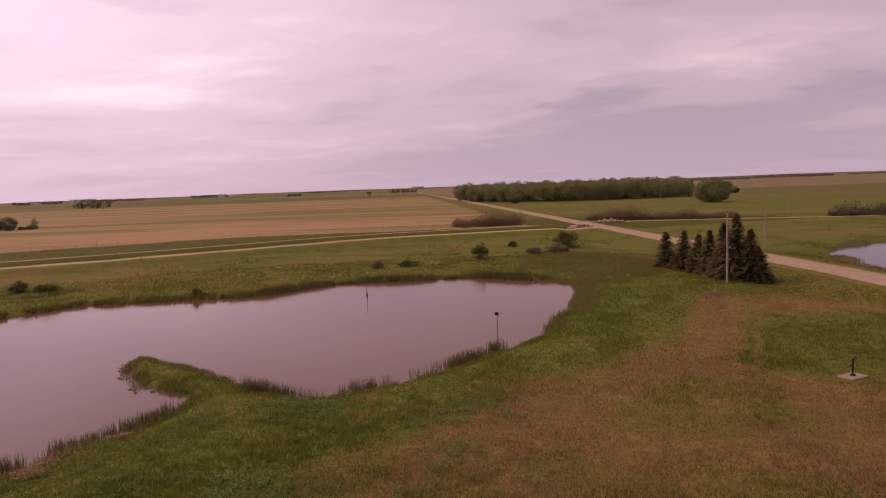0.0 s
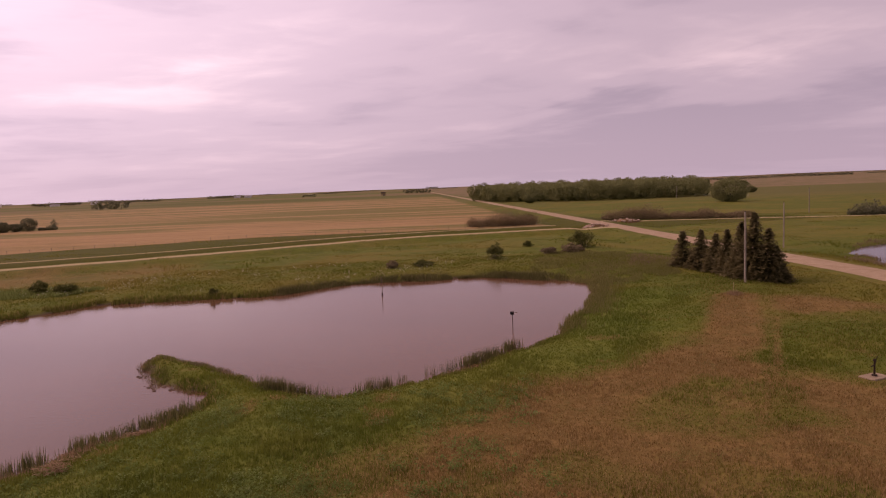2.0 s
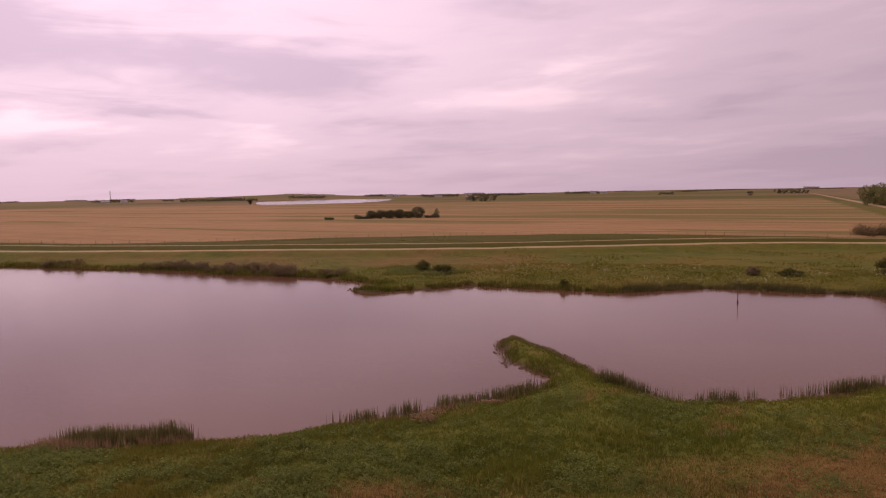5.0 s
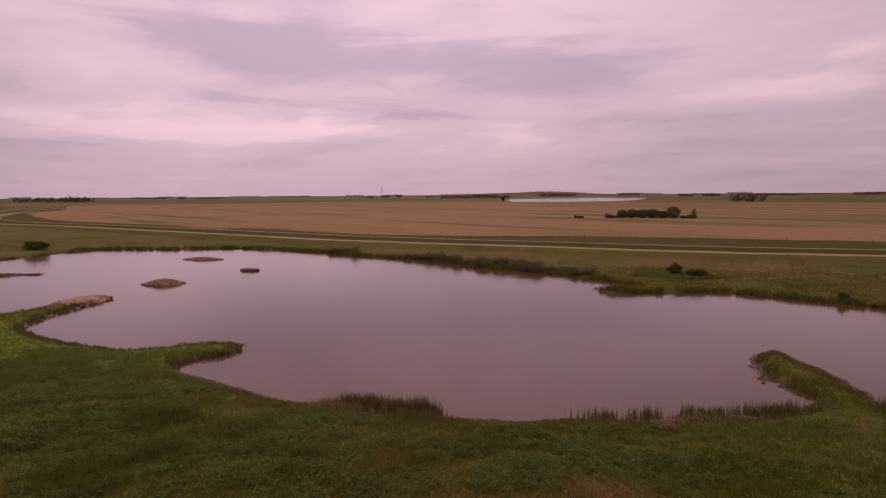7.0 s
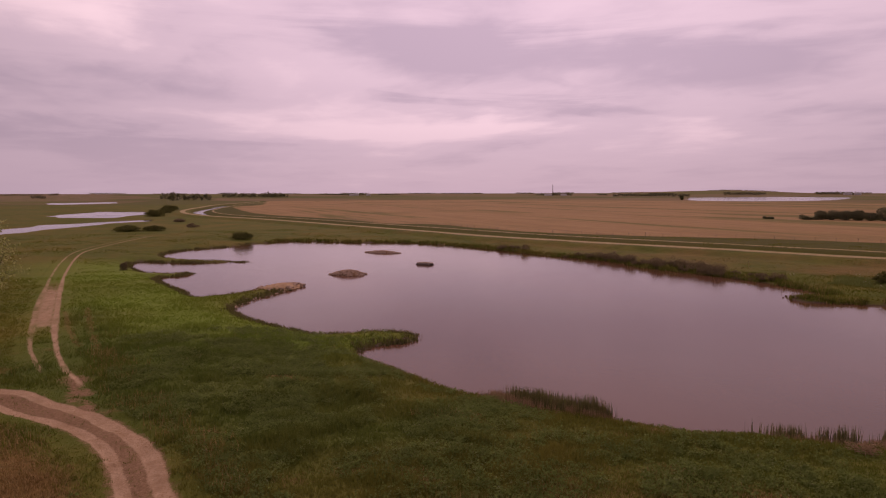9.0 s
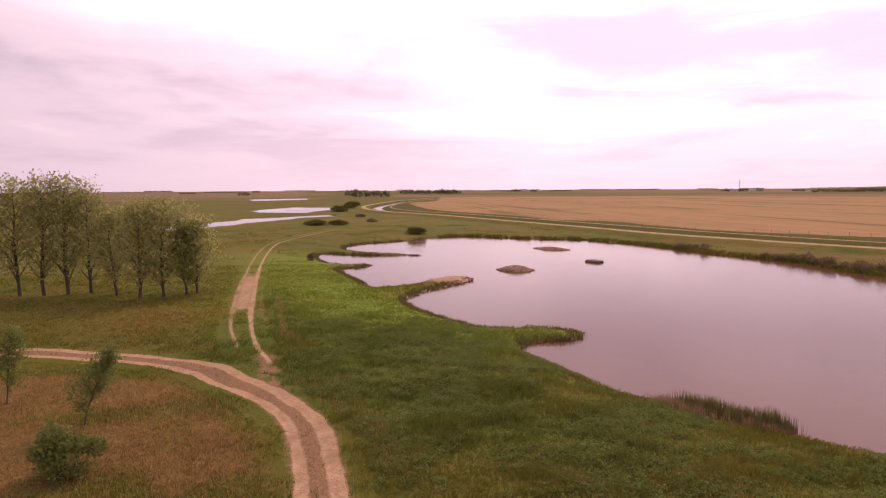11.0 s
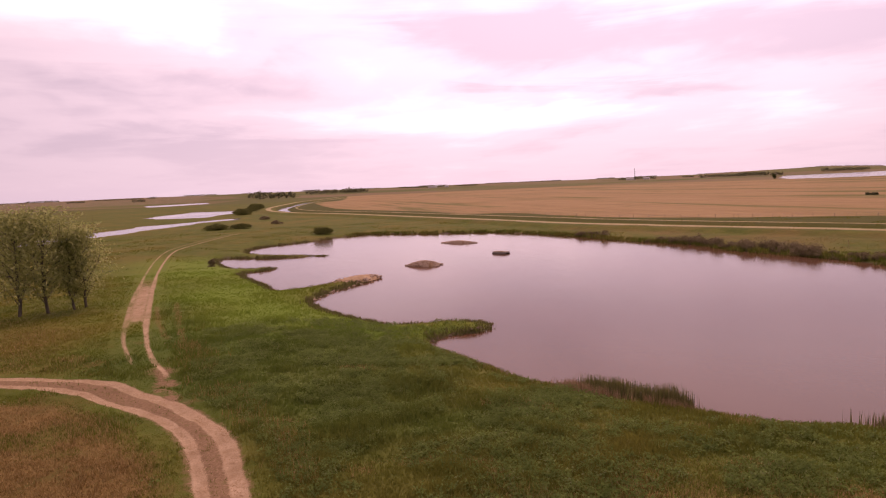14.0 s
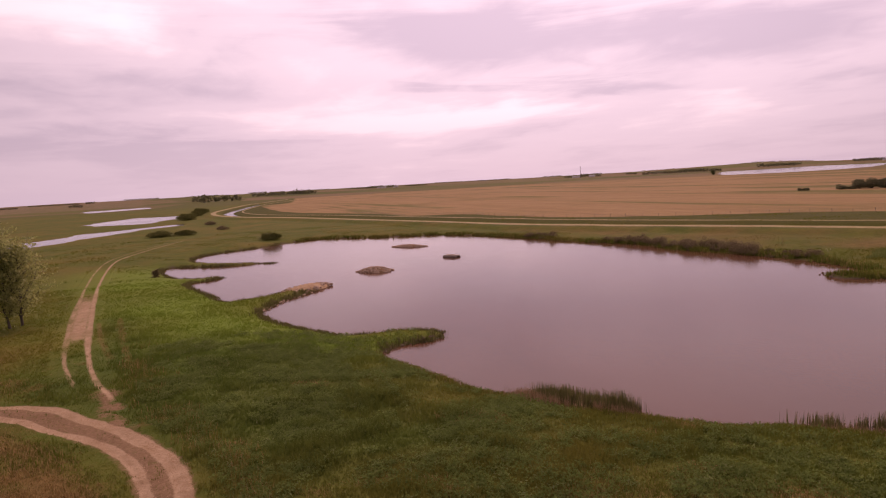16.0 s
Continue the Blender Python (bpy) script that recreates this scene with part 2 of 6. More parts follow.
LEVEE_LINE = smooth_line(LEVEE, 4)
FIELD_LINE = smooth_line(FIELD_EDGE, 3)
POND_LINE = smooth_line(np.vstack([POND, POND[:1]]), 3)[:-1]


def shore(x, y):
    """Distance from the pond's edge, positive on land, with a ragged edge."""
    return outside(x, y, POND_LINE) + (fbm(x, y, 2.2, 3, 5) - 0.5) * 0.9


def land_height(x, y):
    x, y = np.asarray(x, float), np.asarray(y, float)
    d = shore(x, y)
    z = np.where(d > 0, 0.06 + 0.20 * (1 - np.exp(-np.maximum(d, 0) / 0.8)) + 0.74 * (1 - np.exp(-np.maximum(d, 0) / 6.0)), -1.0 * (1 - np.exp(np.minimum(d, 0) / 1.6)))
    near = np.exp(-(np.hypot(x, y) / 140) ** 2)
    z = z + np.where(d > 0, np.minimum(d / 3, 1) * near * (fbm(x, y, 7, 3, 9) - 0.5) * 0.45, 0)
    # the levee, the canal behind it and the canal's far bank
    q, side = line_distance(x, y, LEVEE_LINE)
    q = np.where(side < 0, q, -q)
    crest = 1.8 - LAND
    ends = step_smooth(road_x(y) + 2, road_x(y) - 14, x)
    z = z + ends * crest * (1 - step_smooth(3.2, 7.5, np.abs(q)))
    z = z - ends * 1.5 * np.exp(-((q - 9.2) / 2.8) ** 4)
    z = z + ends * 0.5 * (1 - step_smooth(1.6, 5.0, np.abs(q - 18.0)))
    for poly, depth in ((ROAD_POND, 1.6), (MARSH_A, 1.5), (MARSH_B, 1.5), (MARSH_C, 1.5), (LAKE, 1.5)):
        p = outside(x, y, poly) + (fbm(x, y, 15, 3, 3) - 0.5) * 8
        z = z - depth * (1 - step_smooth(-1.5, 2.5, p)) * (LAND > 0)
    # the gravel road's low bank
    r = np.abs(x - road_x(y))
    rough = np.clip(shady_amount(x, y) * 1.3, 0, 1) * step_smooth(0.8, 3.0, d)
    z = z + rough * (fbm(x, y, 2.6, 2, 95) - 0.5) * 0.55
    # the land rolls far off, with one long hill beyond the lake
    away = np.hypot(x, y)
    bearing = np.degrees(np.arctan2(-x, y))
    z = z + step_smooth(2100, 3000, away) * (9.0 * fbm(x, y, 800, 2, 91) - 1.0 + 17 * np.exp(-((bearing - 45.0) / 4.2) ** 2))
    z = z + 0.25 * (1 - step_smooth(4.5, 8, r)) - 0.35 * np.exp(-((r - 10.5) / 2.2) ** 2) * step_smooth(40, 70, y)
    return z


DRY_A = np.array([(26.8, 67), (15.9, 50), (7.3, 44), (3.5, 42), (0, 35.5), (-3.6, 30), (-7, 26.5), (-13, 24), (-17, 19.6), (-20.5, 15), (-22.5, 8), (-22, 0),
                  (0, -12), (60, -12), (60, 40), (38, 60), (29, 68)], float)
DRY_B = np.array([(-37, -7), (-42, -13), (-47, -23), (-40, -34), (-14, -30), (-18, -6), (-25, -4), (-31, -5.5)], float)
GREEN_R = np.array([(21, 51), (27, 54), (33, 57), (48, 58), (48, 43), (31, 40.5), (25.5, 40.2), (22.5, 41.5), (19.8, 43)], float)
GREEN_M = np.array([(7.2, 37), (12.5, 41), (15, 38), (13.9, 32), (14.5, 29), (10, 29.5), (8, 34)], float)
BANK_DRY = np.array([(-50, 88), (-62, 84), (-78, 82), (-110, 78), (-140, 72), (-165, 63), (-190, 64), (-150, 76), (-110, 94), (-75, 110), (-55, 118), (-44, 110)], float)
DRY_C = np.array([(-47, -11), (-62, -15), (-76, -17), (-82, -30), (-84, -60), (-50, -60), (-48, -26)], float)


def dry_amount(x, y):
    a = 1 - step_smooth(-4.5, 3.0, outside(x, y, DRY_A) + (fbm(x, y, 9, 3, 21) - 0.5) * 9)
    a = a * (0.45 + 0.55 * step_smooth(0.35, 0.55, fbm(x, y, 8, 3, 33)))
    a = a * (1 - 0.78 * (1 - step_smooth(-1.5, 3.5, outside(x, y, GREEN_R) + (fbm(x, y, 4, 3, 24) - 0.5) * 8)))
    a = a * (1 - 0.55 * (1 - step_smooth(-2.5, 2.5, outside(x, y, GREEN_M) + (fbm(x, y, 4, 3, 25) - 0.5) * 6)))
    strip = line_distance(x, y, np.array([(26.6, 66.5), (22.5, 56), (18.5, 47.5), (12, 41), (4, 34)]))[0]
    a = np.maximum(a, np.exp(-(strip / 2.6) ** 4) * (0.62 + 0.5 * fbm(x, y, 3, 3, 26)))
    b = 1 - step_smooth(-3, 2.0, outside(x, y, DRY_B) + (fbm(x, y, 5, 3, 22) - 0.5) * 5)
    b = b * (0.42 + 0.58 * step_smooth(0.36, 0.56, fbm(x, y, 6, 3, 34)))
    away = np.hypot(x, y)
    c = 0.58 * step_smooth(0.46, 0.66, fbm(x, y, 13, 4, 40)) * (1 - 0.95 * shady_amount(x, y)) * (1 - 0.7 * step_smooth(55, 95, away))
    c = c * (1 - 0.6 * step_smooth(-100, -130, x))
    c = c * (0.15 + 0.85 * step_smooth(3, 13, line_distance(x, y, np.array(NEAR_SHORE, float))[0]))
    c = c * (1 - 0.6 * (1 - step_smooth(-1.5, 3.5, outside(x, y, GREEN_R) + (fbm(x, y, 4, 3, 24) - 0.5) * 8)))
    spots = 0.5 * step_smooth(0.64, 0.80, fbm(x, y, 2.6, 3, 90)) * step_smooth(75, 50, away)
    c = np.maximum(c, spots)
    for line in ([(8.0, 22.0), (10.2, 28.5), (17.8, 42.5), (24.2, 56.4)], [(9.6, 21.5), (12, 28.2), (19.4, 42.0), (25.8, 56.0)]):
        c = np.maximum(c, 0.65 * np.exp(-(line_distance(x, y, np.array(line))[0] / 0.40) ** 2))
    w = 1 - step_smooth(-6, 5, outside(x, y, DRY_C) + (fbm(x, y, 9, 3, 23) - 0.5) * 8)
    c = np.maximum(c, w * (0.12 + 0.42 * fbm(x, y, 7, 3, 35)))
    bank = 1 - step_smooth(-6, 5, outside(x, y, BANK_DRY) + (fbm(x, y, 12, 3, 27) - 0.5) * 14)
    c = np.maximum(c, bank * (0.10 + 0.75 * fbm(x, y, 10, 4, 28)))
    for line in ([(-76.6, -11.9), (-65.7, -10.4), (-57.5, -8.7)], [(-78.0, -10.0), (-65.1, -8.5), (-55.0, -7.2)]):
        c = np.maximum(c, 0.55 * np.exp(-(line_distance(x, y, np.array(line))[0] / 0.35) ** 2))
    return np.clip(np.maximum(np.maximum(a, b), c), 0, 1)


def field_amount(x, y):
    q, side = line_distance(x, y, FIELD_LINE)
    q = np.where(side < 0, q, -q)
    f = step_smooth(-1.0, 1.0, q + (fbm(x, y, 8, 2, 50) - 0.5) * 2.5)
    f = f * step_smooth(road_x(y) - 12, road_x(y) - 16, x)
    return f * step_smooth(-1050, -1000, x) * step_smooth(900, 700, np.hypot(x * 0.55, y))


def bright_amount(x, y):
    """Fresh growth between the track and the western spits, and along the near shore."""
    q = line_distance(x, y, np.array([(-125.0, -12), (-92, -6), (-66, 0), (-58, 9)]))[0]
    r = line_distance(x, y, np.array([(-14.0, 36), (-4, 38), (8, 50), (18, 70)]))[0]
    return np.clip(np.maximum(1.0 * np.exp(-(q / 11) ** 2), 0.22 * np.exp(-(r / 6.5) ** 2)) * (0.55 + 0.7 * fbm(x, y, 9, 3, 71)), 0, 1)


def shady_amount(x, y):
    """Taller, darker grass between the camera's meadow and the pond."""
    q = line_distance(x, y, np.array([(-50.0, -2), (-44, 1), (-34, 6), (-22, 11), (-15, 22)]))[0]
    r = line_distance(x, y, np.array([(-77.0, -10.6), (-66, -9), (-58, -8)]))[0]
    lush = np.exp(-(q / 11.5) ** 2) * (0.12 + 1.9 * fbm(x, y, 6, 3, 72)) + 0.75 * np.exp(-(r / 2.4) ** 2) * (0.3 + 1.1 * fbm(x, y, 4, 3, 73))
    bank = line_distance(x, y, np.array([(-15.0, 37), (-4, 38), (7, 49), (18, 68), (28, 76)]))[0]
    lush = lush + 0.32 * np.exp(-(bank / 6.0) ** 2) * (0.3 + 1.0 * fbm(x, y, 7, 3, 74)) * step_smooth(-18, -8, x) / (0.55 + 0.45 * step_smooth(-22, -36, x))
    return np.clip(lush * (0.55 + 0.45 * step_smooth(-22, -36, x)), 0, 1)


# ---- materials ----
class Nodes:
    """A small builder for node materials."""

    def __init__(self, name, rough=0.9):
        self.mat = bpy.data.materials.new(name)
        self.mat.use_nodes = True
        self.nt = self.mat.node_tree
        self.bsdf = self.nt.nodes["Principled BSDF"]
        self.bsdf.inputs["Roughness"].default_value = rough
        self.bsdf.inputs["Specular IOR Level"].default_value = 0.06

    def node(self, kind, **values):
        n = self.nt.nodes.new(kind)
        for key, v in values.items():
            self.put(n.inputs[key.replace("_", " ")], v)
        return n

    def put(self, socket, v):
        if isinstance(v, bpy.types.NodeSocket):
            self.nt.links.new(v, socket)
        else:
            socket.default_value = v

    def position(self):
        return self.nt.nodes.new("ShaderNodeNewGeometry").outputs["Position"]

    def local(self):
        return self.nt.nodes.new("ShaderNodeTexCoord").outputs["Object"]

    def mapped(self, vec, scale=(1, 1, 1), rz=0):
        n = self.node("ShaderNodeMapping", Vector=vec, Scale=scale)
        n.inputs["Rotation"].default_value = (0, 0, radians(rz))
        return n.outputs[0]

    def noise(self, vec, scale, detail=4, rough=0.6, distortion=0.0):
        return self.node("ShaderNodeTexNoise", Vector=vec, Scale=scale, Detail=detail, Roughness=rough, Distortion=distortion).outputs["Fac"]

    def span(self, v, a, b, lo=0.0, hi=1.0):
        n = self.node("ShaderNodeMapRange", Value=v, From_Min=a, From_Max=b, To_Min=lo, To_Max=hi)
        return n.outputs[0]

    def math(self, op, a, b):
        n = self.nt.nodes.new("ShaderNodeMath")
        n.operation = op
        self.put(n.inputs[0], a)
        self.put(n.inputs[1], b)
        return n.outputs[0]

    def mix(self, f, a, b, kind="MIX"):
        n = self.nt.nodes.new("ShaderNodeMix")
        n.data_type, n.blend_type = "RGBA", kind
        self.put(n.inputs["Factor"], f)
        for key, v in (("A", a), ("B", b)):
            self.put(n.inputs[key], v if isinstance(v, bpy.types.NodeSocket) else (*v, 1))
        return n.outputs["Result"]

    def attribute(self, name):
        n = self.nt.nodes.new("ShaderNodeAttribute")
        n.attribute_name = name
        return n.outputs["Fac"]

    def random(self):
        return self.nt.nodes.new("ShaderNodeObjectInfo").outputs["Random"]

    def done(self, colour, bump=None, strength=0.3, distance=0.05):
        self.put(self.bsdf.inputs["Base Color"], colour if isinstance(colour, bpy.types.NodeSocket) else (*colour, 1))
        if bump is not None:
            n = self.node("ShaderNodeBump", Height=bump, Strength=strength, Distance=distance)
            self.put(self.bsdf.inputs["Normal"], n.outputs[0])
        return self.mat


GREEN_A, GREEN_B, GREEN_C = (0.084, 0.100, 0.014), (0.116, 0.132, 0.018), (0.172, 0.135, 0.027)
DRY_1, DRY_2, DRY_3 = (0.158, 0.094, 0.028), (0.222, 0.130, 0.042), (0.108, 0.077, 0.018)


def ground_material(track=False):
    m = Nodes("farm_track" if track else "meadow")
    p = m.position()
    fine, mid = m.noise(p, 2.2, 5, 0.7), m.noise(p, 0.28, 4, 0.6)
    big = m.noise(p, 0.035, 4, 0.6, 0.5)
    green = m.mix(m.span(mid, 0.35, 0.65), GREEN_A, GREEN_B)
    green = m.mix(m.math("MULTIPLY", m.span(big, 0.45, 0.62), 0.85), green, GREEN_C)
    green = m.mix(m.span(fine, 0.3, 0.75, 0.0, 0.35), green, (0.045, 0.068, 0.012))
    tuft = m.noise(p, 0.9, 5, 0.7, 0.4)
    green = m.mix(m.span(tuft, 0.5, 0.72, 0.0, 0.4), green, (0.15, 0.125, 0.022))
    green = m.mix(m.span(tuft, 0.48, 0.30, 0.0, 0.6), green, (0.050, 0.070, 0.006))
    wide = m.noise(m.mapped(p, (0.10, 0.16, 0.1), 20), 1.0, 6, 0.7)
    green = m.mix(m.span(wide, 0.47, 0.66, 0.0, 0.45), green, (0.155, 0.115, 0.024))
    green = m.mix(m.span(wide, 0.46, 0.32, 0.0, 0.5), green, (0.058, 0.085, 0.006))
    green = m.mix(m.attribute("bright"), green, (0.136, 0.210, 0.026))
    green = m.mix(m.math("MULTIPLY", m.attribute("shady"), 0.55), green, (0.052, 0.104, 0.022))
    green = m.mix(m.math("MULTIPLY", m.attribute("rank"), 0.8), green, (0.062, 0.063, 0.008))
    dry = m.mix(m.span(mid, 0.35, 0.65), DRY_1, DRY_2)
    dry = m.mix(m.span(fine, 0.35, 0.75, 0.0, 0.6), dry, DRY_3)
    fibre = m.noise(m.mapped(p, (1.0, 1.7, 1.0), 35), 6.5, 4, 0.75, 0.6)
    dry = m.mix(m.span(fibre, 0.52, 0.72, 0.0, 0.5), dry, (0.36, 0.235, 0.10))
    dry = m.mix(m.span(fibre, 0.46, 0.28, 0.0, 0.5), dry, (0.085, 0.060, 0.016))
    mottle = m.noise(p, 0.55, 5, 0.72, 0.6)
    dry = m.mix(m.span(mottle, 0.50, 0.66, 0.0, 0.75), dry, (0.098, 0.082, 0.018))
    dry = m.mix(m.span(mottle, 0.46, 0.30, 0.0, 0.5), dry, (0.27, 0.165, 0.058))
    f = m.span(m.math("ADD", m.attribute("dry"), m.math("MULTIPLY", m.math("SUBTRACT", fine, 0.5), 0.7)), 0.25, 0.75)
    colour = m.mix(f, green, dry)
    # land far away: a patchwork of pasture, fallow and stubble
    cells = m.node("ShaderNodeTexVoronoi", Vector=m.mapped(p, (0.0021, 0.0042, 0.0), 12), Scale=1.0, Randomness=0.7)
    cells.distance = "CHEBYCHEV"
    tone = m.node("ShaderNodeSeparateColor", Color=cells.outputs["Color"]).outputs[0]
    patch = m.mix(m.span(tone, 0.35, 0.5), (0.10, 0.10, 0.025), (0.20, 0.13, 0.065))
    patch = m.mix(m.span(tone, 0.7, 0.8), patch, (0.125, 0.12, 0.032))
    colour = m.mix(m.math("MULTIPLY", m.attribute("far"), 0.85), colour, patch)
    colour = m.mix(m.math("MULTIPLY", m.attribute("fallow"), 0.85), colour, m.mix(m.span(big, 0.4, 0.6), (0.25, 0.155, 0.09), (0.13, 0.12, 0.045)))
    # stubble with rows, and green regrowth in long bands
    row = m.noise(m.mapped(p, (0.007, 0.22, 0.0), 14), 1.0, 6, 0.7)
    band = m.noise(m.mapped(p, (0.0030, 0.034, 0.0), 6), 1.0, 5, 0.65)
    straw = m.mix(m.span(row, 0.30, 0.72), (0.29, 0.166, 0.066), (0.41, 0.255, 0.112))
    straw = m.mix(m.span(mid, 0.3, 0.7, 0.0, 0.35), straw, (0.17, 0.11, 0.05))
    patchy = m.noise(m.mapped(p, (0.010, 0.022, 0.0), 8), 1.0, 7, 0.72, 0.4)
    straw = m.mix(m.span(patchy, 0.50, 0.68, 0.0, 0.6), straw, (0.165, 0.130, 0.040))
    straw = m.mix(m.span(patchy, 0.47, 0.33, 0.0, 0.4), straw, (0.36, 0.235, 0.11))
    regrowth = m.math("MULTIPLY", m.span(m.math("ADD", band, m.math("MULTIPLY", m.attribute("regrowth"), 0.075)), 0.545, 0.615), 0.85)
    straw = m.mix(regrowth, straw, (0.135, 0.125, 0.034))
    colour = m.mix(m.attribute("field"), colour, straw)
    if track:
        clod = m.noise(p, 7.0, 5, 0.75)
        soil_f = m.span(m.math("ADD", m.attribute("soil"), m.math("MULTIPLY", m.math("SUBTRACT", fine, 0.5), 1.0)), 0.36, 0.66)
        soil = m.mix(m.span(clod, 0.4, 0.65), (0.20, 0.115, 0.058), (0.30, 0.185, 0.10))
        colour = m.mix(soil_f, colour, soil)
        rut_f = m.span(m.math("ADD", m.attribute("rut"), m.math("MULTIPLY", m.math("SUBTRACT", clod, 0.5), 0.9)), 0.32, 0.70)
        dust = m.mix(m.span(m.noise(p, 1.4, 4, 0.65), 0.35, 0.65), (0.36, 0.228, 0.126), (0.50, 0.345, 0.21))
        dust = m.mix(m.span(clod, 0.52, 0.70, 0.0, 0.7), dust, (0.29, 0.185, 0.10))
        colour = m.mix(rut_f, colour, dust)
    colour = m.mix(m.attribute("mud"), colour, m.mix(fine, (0.06, 0.042, 0.026), (0.13, 0.095, 0.06)))
    h = m.math("ADD", fine, m.math("MULTIPLY", mid, 2.0))
    return m.done(colour, h, 0.6, 0.12)


def water_material(name, base, rough, ripple):
    m = Nodes(name, rough)
    p = m.position()
    big = m.noise(m.mapped(p, (0.02, 0.05, 0.02), 25), 1.0, 3, 0.6)
    small = m.noise(m.mapped(p, (1.0, 1.5, 1.0), 30), 2.4, 4, 0.65, 0.8)
    colour = m.mix(m.span(big, 0.35, 0.65), base, tuple(1.25 * c for c in base))
    m.bsdf.inputs["IOR"].default_value = 1.333
    m.bsdf.inputs["Specular IOR Level"].default_value = 0.25
    m.put(m.bsdf.inputs["Roughness"], m.span(big, 0.35, 0.65, rough * 0.75, rough * 1.4))
    return m.done(colour, small, ripple, 0.05)


def earth_material(name, a, b, c, rough=0.95, scale=1.6):
    m = Nodes(name, rough)
    p = m.position()
    fine, mid = m.noise(p, scale * 5, 5, 0.7), m.noise(p, scale * 0.4, 4, 0.6, 0.4)
    colour = m.mix(m.span(mid, 0.38, 0.62), a, b)
    colour = m.mix(m.span(fine, 0.5, 0.72, 0.0, 0.8), colour, c)
    return m.done(colour, fine, 0.5, 0.04)


def leaf_material(name, a, b, c, rough=0.75, through_light=0.25):
    """Leaves and blades: the tone attribute varies them one by one."""
    m = Nodes(name, rough)
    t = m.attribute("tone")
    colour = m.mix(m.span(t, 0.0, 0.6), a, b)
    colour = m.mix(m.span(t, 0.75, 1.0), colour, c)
    big = m.noise(m.position(), 0.5, 3, 0.6)
    colour = m.mix(m.span(big, 0.35, 0.7, 0.0, 0.4), colour, tuple(0.55 * v for v in a))
    m.put(m.bsdf.inputs["Base Color"], colour)
    glow = m.node("ShaderNodeBsdfTranslucent", Color=colour)
    both = m.node("ShaderNodeMixShader", Fac=through_light)
    out = m.nt.nodes["Material Output"]
    m.nt.links.new(m.bsdf.outputs[0], both.inputs[1])
    m.nt.links.new(glow.outputs[0], both.inputs[2])
    m.nt.links.new(both.outputs[0], out.inputs[0])
    return m.mat


def grass_material():
    m = Nodes("grass_blades", 0.7)
    t, d = m.attribute("tone"), m.attribute("dry")
    p = m.position()
    mid, big = m.noise(p, 0.28, 4, 0.6), m.noise(p, 0.035, 4, 0.6, 0.5)
    green = m.mix(m.span(mid, 0.35, 0.65), GREEN_A, GREEN_B)
    green = m.mix(m.math("MULTIPLY", m.span(big, 0.45, 0.62), 0.85), green, GREEN_C)
    green = m.mix(m.attribute("bright"), green, (0.136, 0.210, 0.026))
    green = m.mix(m.math("MULTIPLY", m.attribute("shady"), 0.55), green, (0.052, 0.104, 0.022))
    green = m.mix(m.span(t, 0.6, 1.0, 0.0, 0.4), green, (0.16, 0.20, 0.055))
    green = m.mix(1.0, green, (1.25, 1.25, 1.25), "MULTIPLY")
    dry = m.mix(m.span(t, 0.1, 0.9), DRY_2, (0.40, 0.27, 0.115))
    colour = m.mix(m.span(m.math("ADD", d, m.math("MULTIPLY", m.math("SUBTRACT", t, 0.5), 0.6)), 0.3, 0.7), green, dry)
    m.put(m.bsdf.inputs["Base Color"], colour)
    glow = m.node("ShaderNodeBsdfTranslucent", Color=colour)
    both = m.node("ShaderNodeMixShader", Fac=0.5)
    m.nt.links.new(m.bsdf.outputs[0], both.inputs[1])
    m.nt.links.new(glow.outputs[0], both.inputs[2])
    m.nt.links.new(both.outputs[0], m.nt.nodes["Material Output"].inputs[0])
    return m.mat


def stone_material(name="field_stone", shade=1.0):
    m = Nodes(name, 0.85)
    p = m.local()
    n = m.noise(p, 3.0, 5, 0.65)
    colour = m.mix(m.random(), tuple(shade * v for v in (0.42, 0.28, 0.195)), tuple(shade * v for v in (0.60, 0.43, 0.31)))
    colour = m.mix(m.span(n, 0.4, 0.7, 0.0, 0.7), colour, (0.25, 0.165, 0.115))
    return m.done(colour, n, 0.6, 0.05)


def wood_material(name, a, b, rough=0.85):
    m = Nodes(name, rough)
    p = m.local()
    grain = m.noise(m.mapped(p, (14, 14, 1.2)), 1.0, 5, 0.65)
    stain = m.noise(p, 0.9, 3)
    colour = m.mix(m.span(grain, 0.35, 0.65), a, b)
    colour = m.mix(m.span(stain, 0.45, 0.7, 0.0, 0.5), colour, tuple(0.5 * v for v in a))
    return m.done(colour, grain, 0.5, 0.02)


M_GROUND = ground_material()
M_TRACK = ground_material(True)
M_WATER = water_material("pond_water", (0.114, 0.052, 0.029), 0.03, 0.15)
M_FAR_WATER = water_material("far_water", (0.06, 0.05, 0.048), 0.08, 0.05)
M_GRAVEL = earth_material("gravel", (0.31, 0.215, 0.125), (0.39, 0.28, 0.175), (0.23, 0.16, 0.095))
M_DIRT = earth_material("dirt_rut", (0.37, 0.225, 0.118), (0.50, 0.335, 0.20), (0.25, 0.15, 0.075))
M_SOIL = earth_material("damp_soil", (0.21, 0.115, 0.055), (0.27, 0.155, 0.08), (0.145, 0.09, 0.04))
M_PALE_TRACK = earth_material("grassy_track", (0.36, 0.27, 0.13), (0.42, 0.33, 0.18), (0.20, 0.16, 0.06))
M_GRASS = grass_material()
M_REED = leaf_material("reed_leaves", (0.115, 0.120, 0.040), (0.175, 0.165, 0.058), (0.34, 0.245, 0.125), 0.8, 0.4)
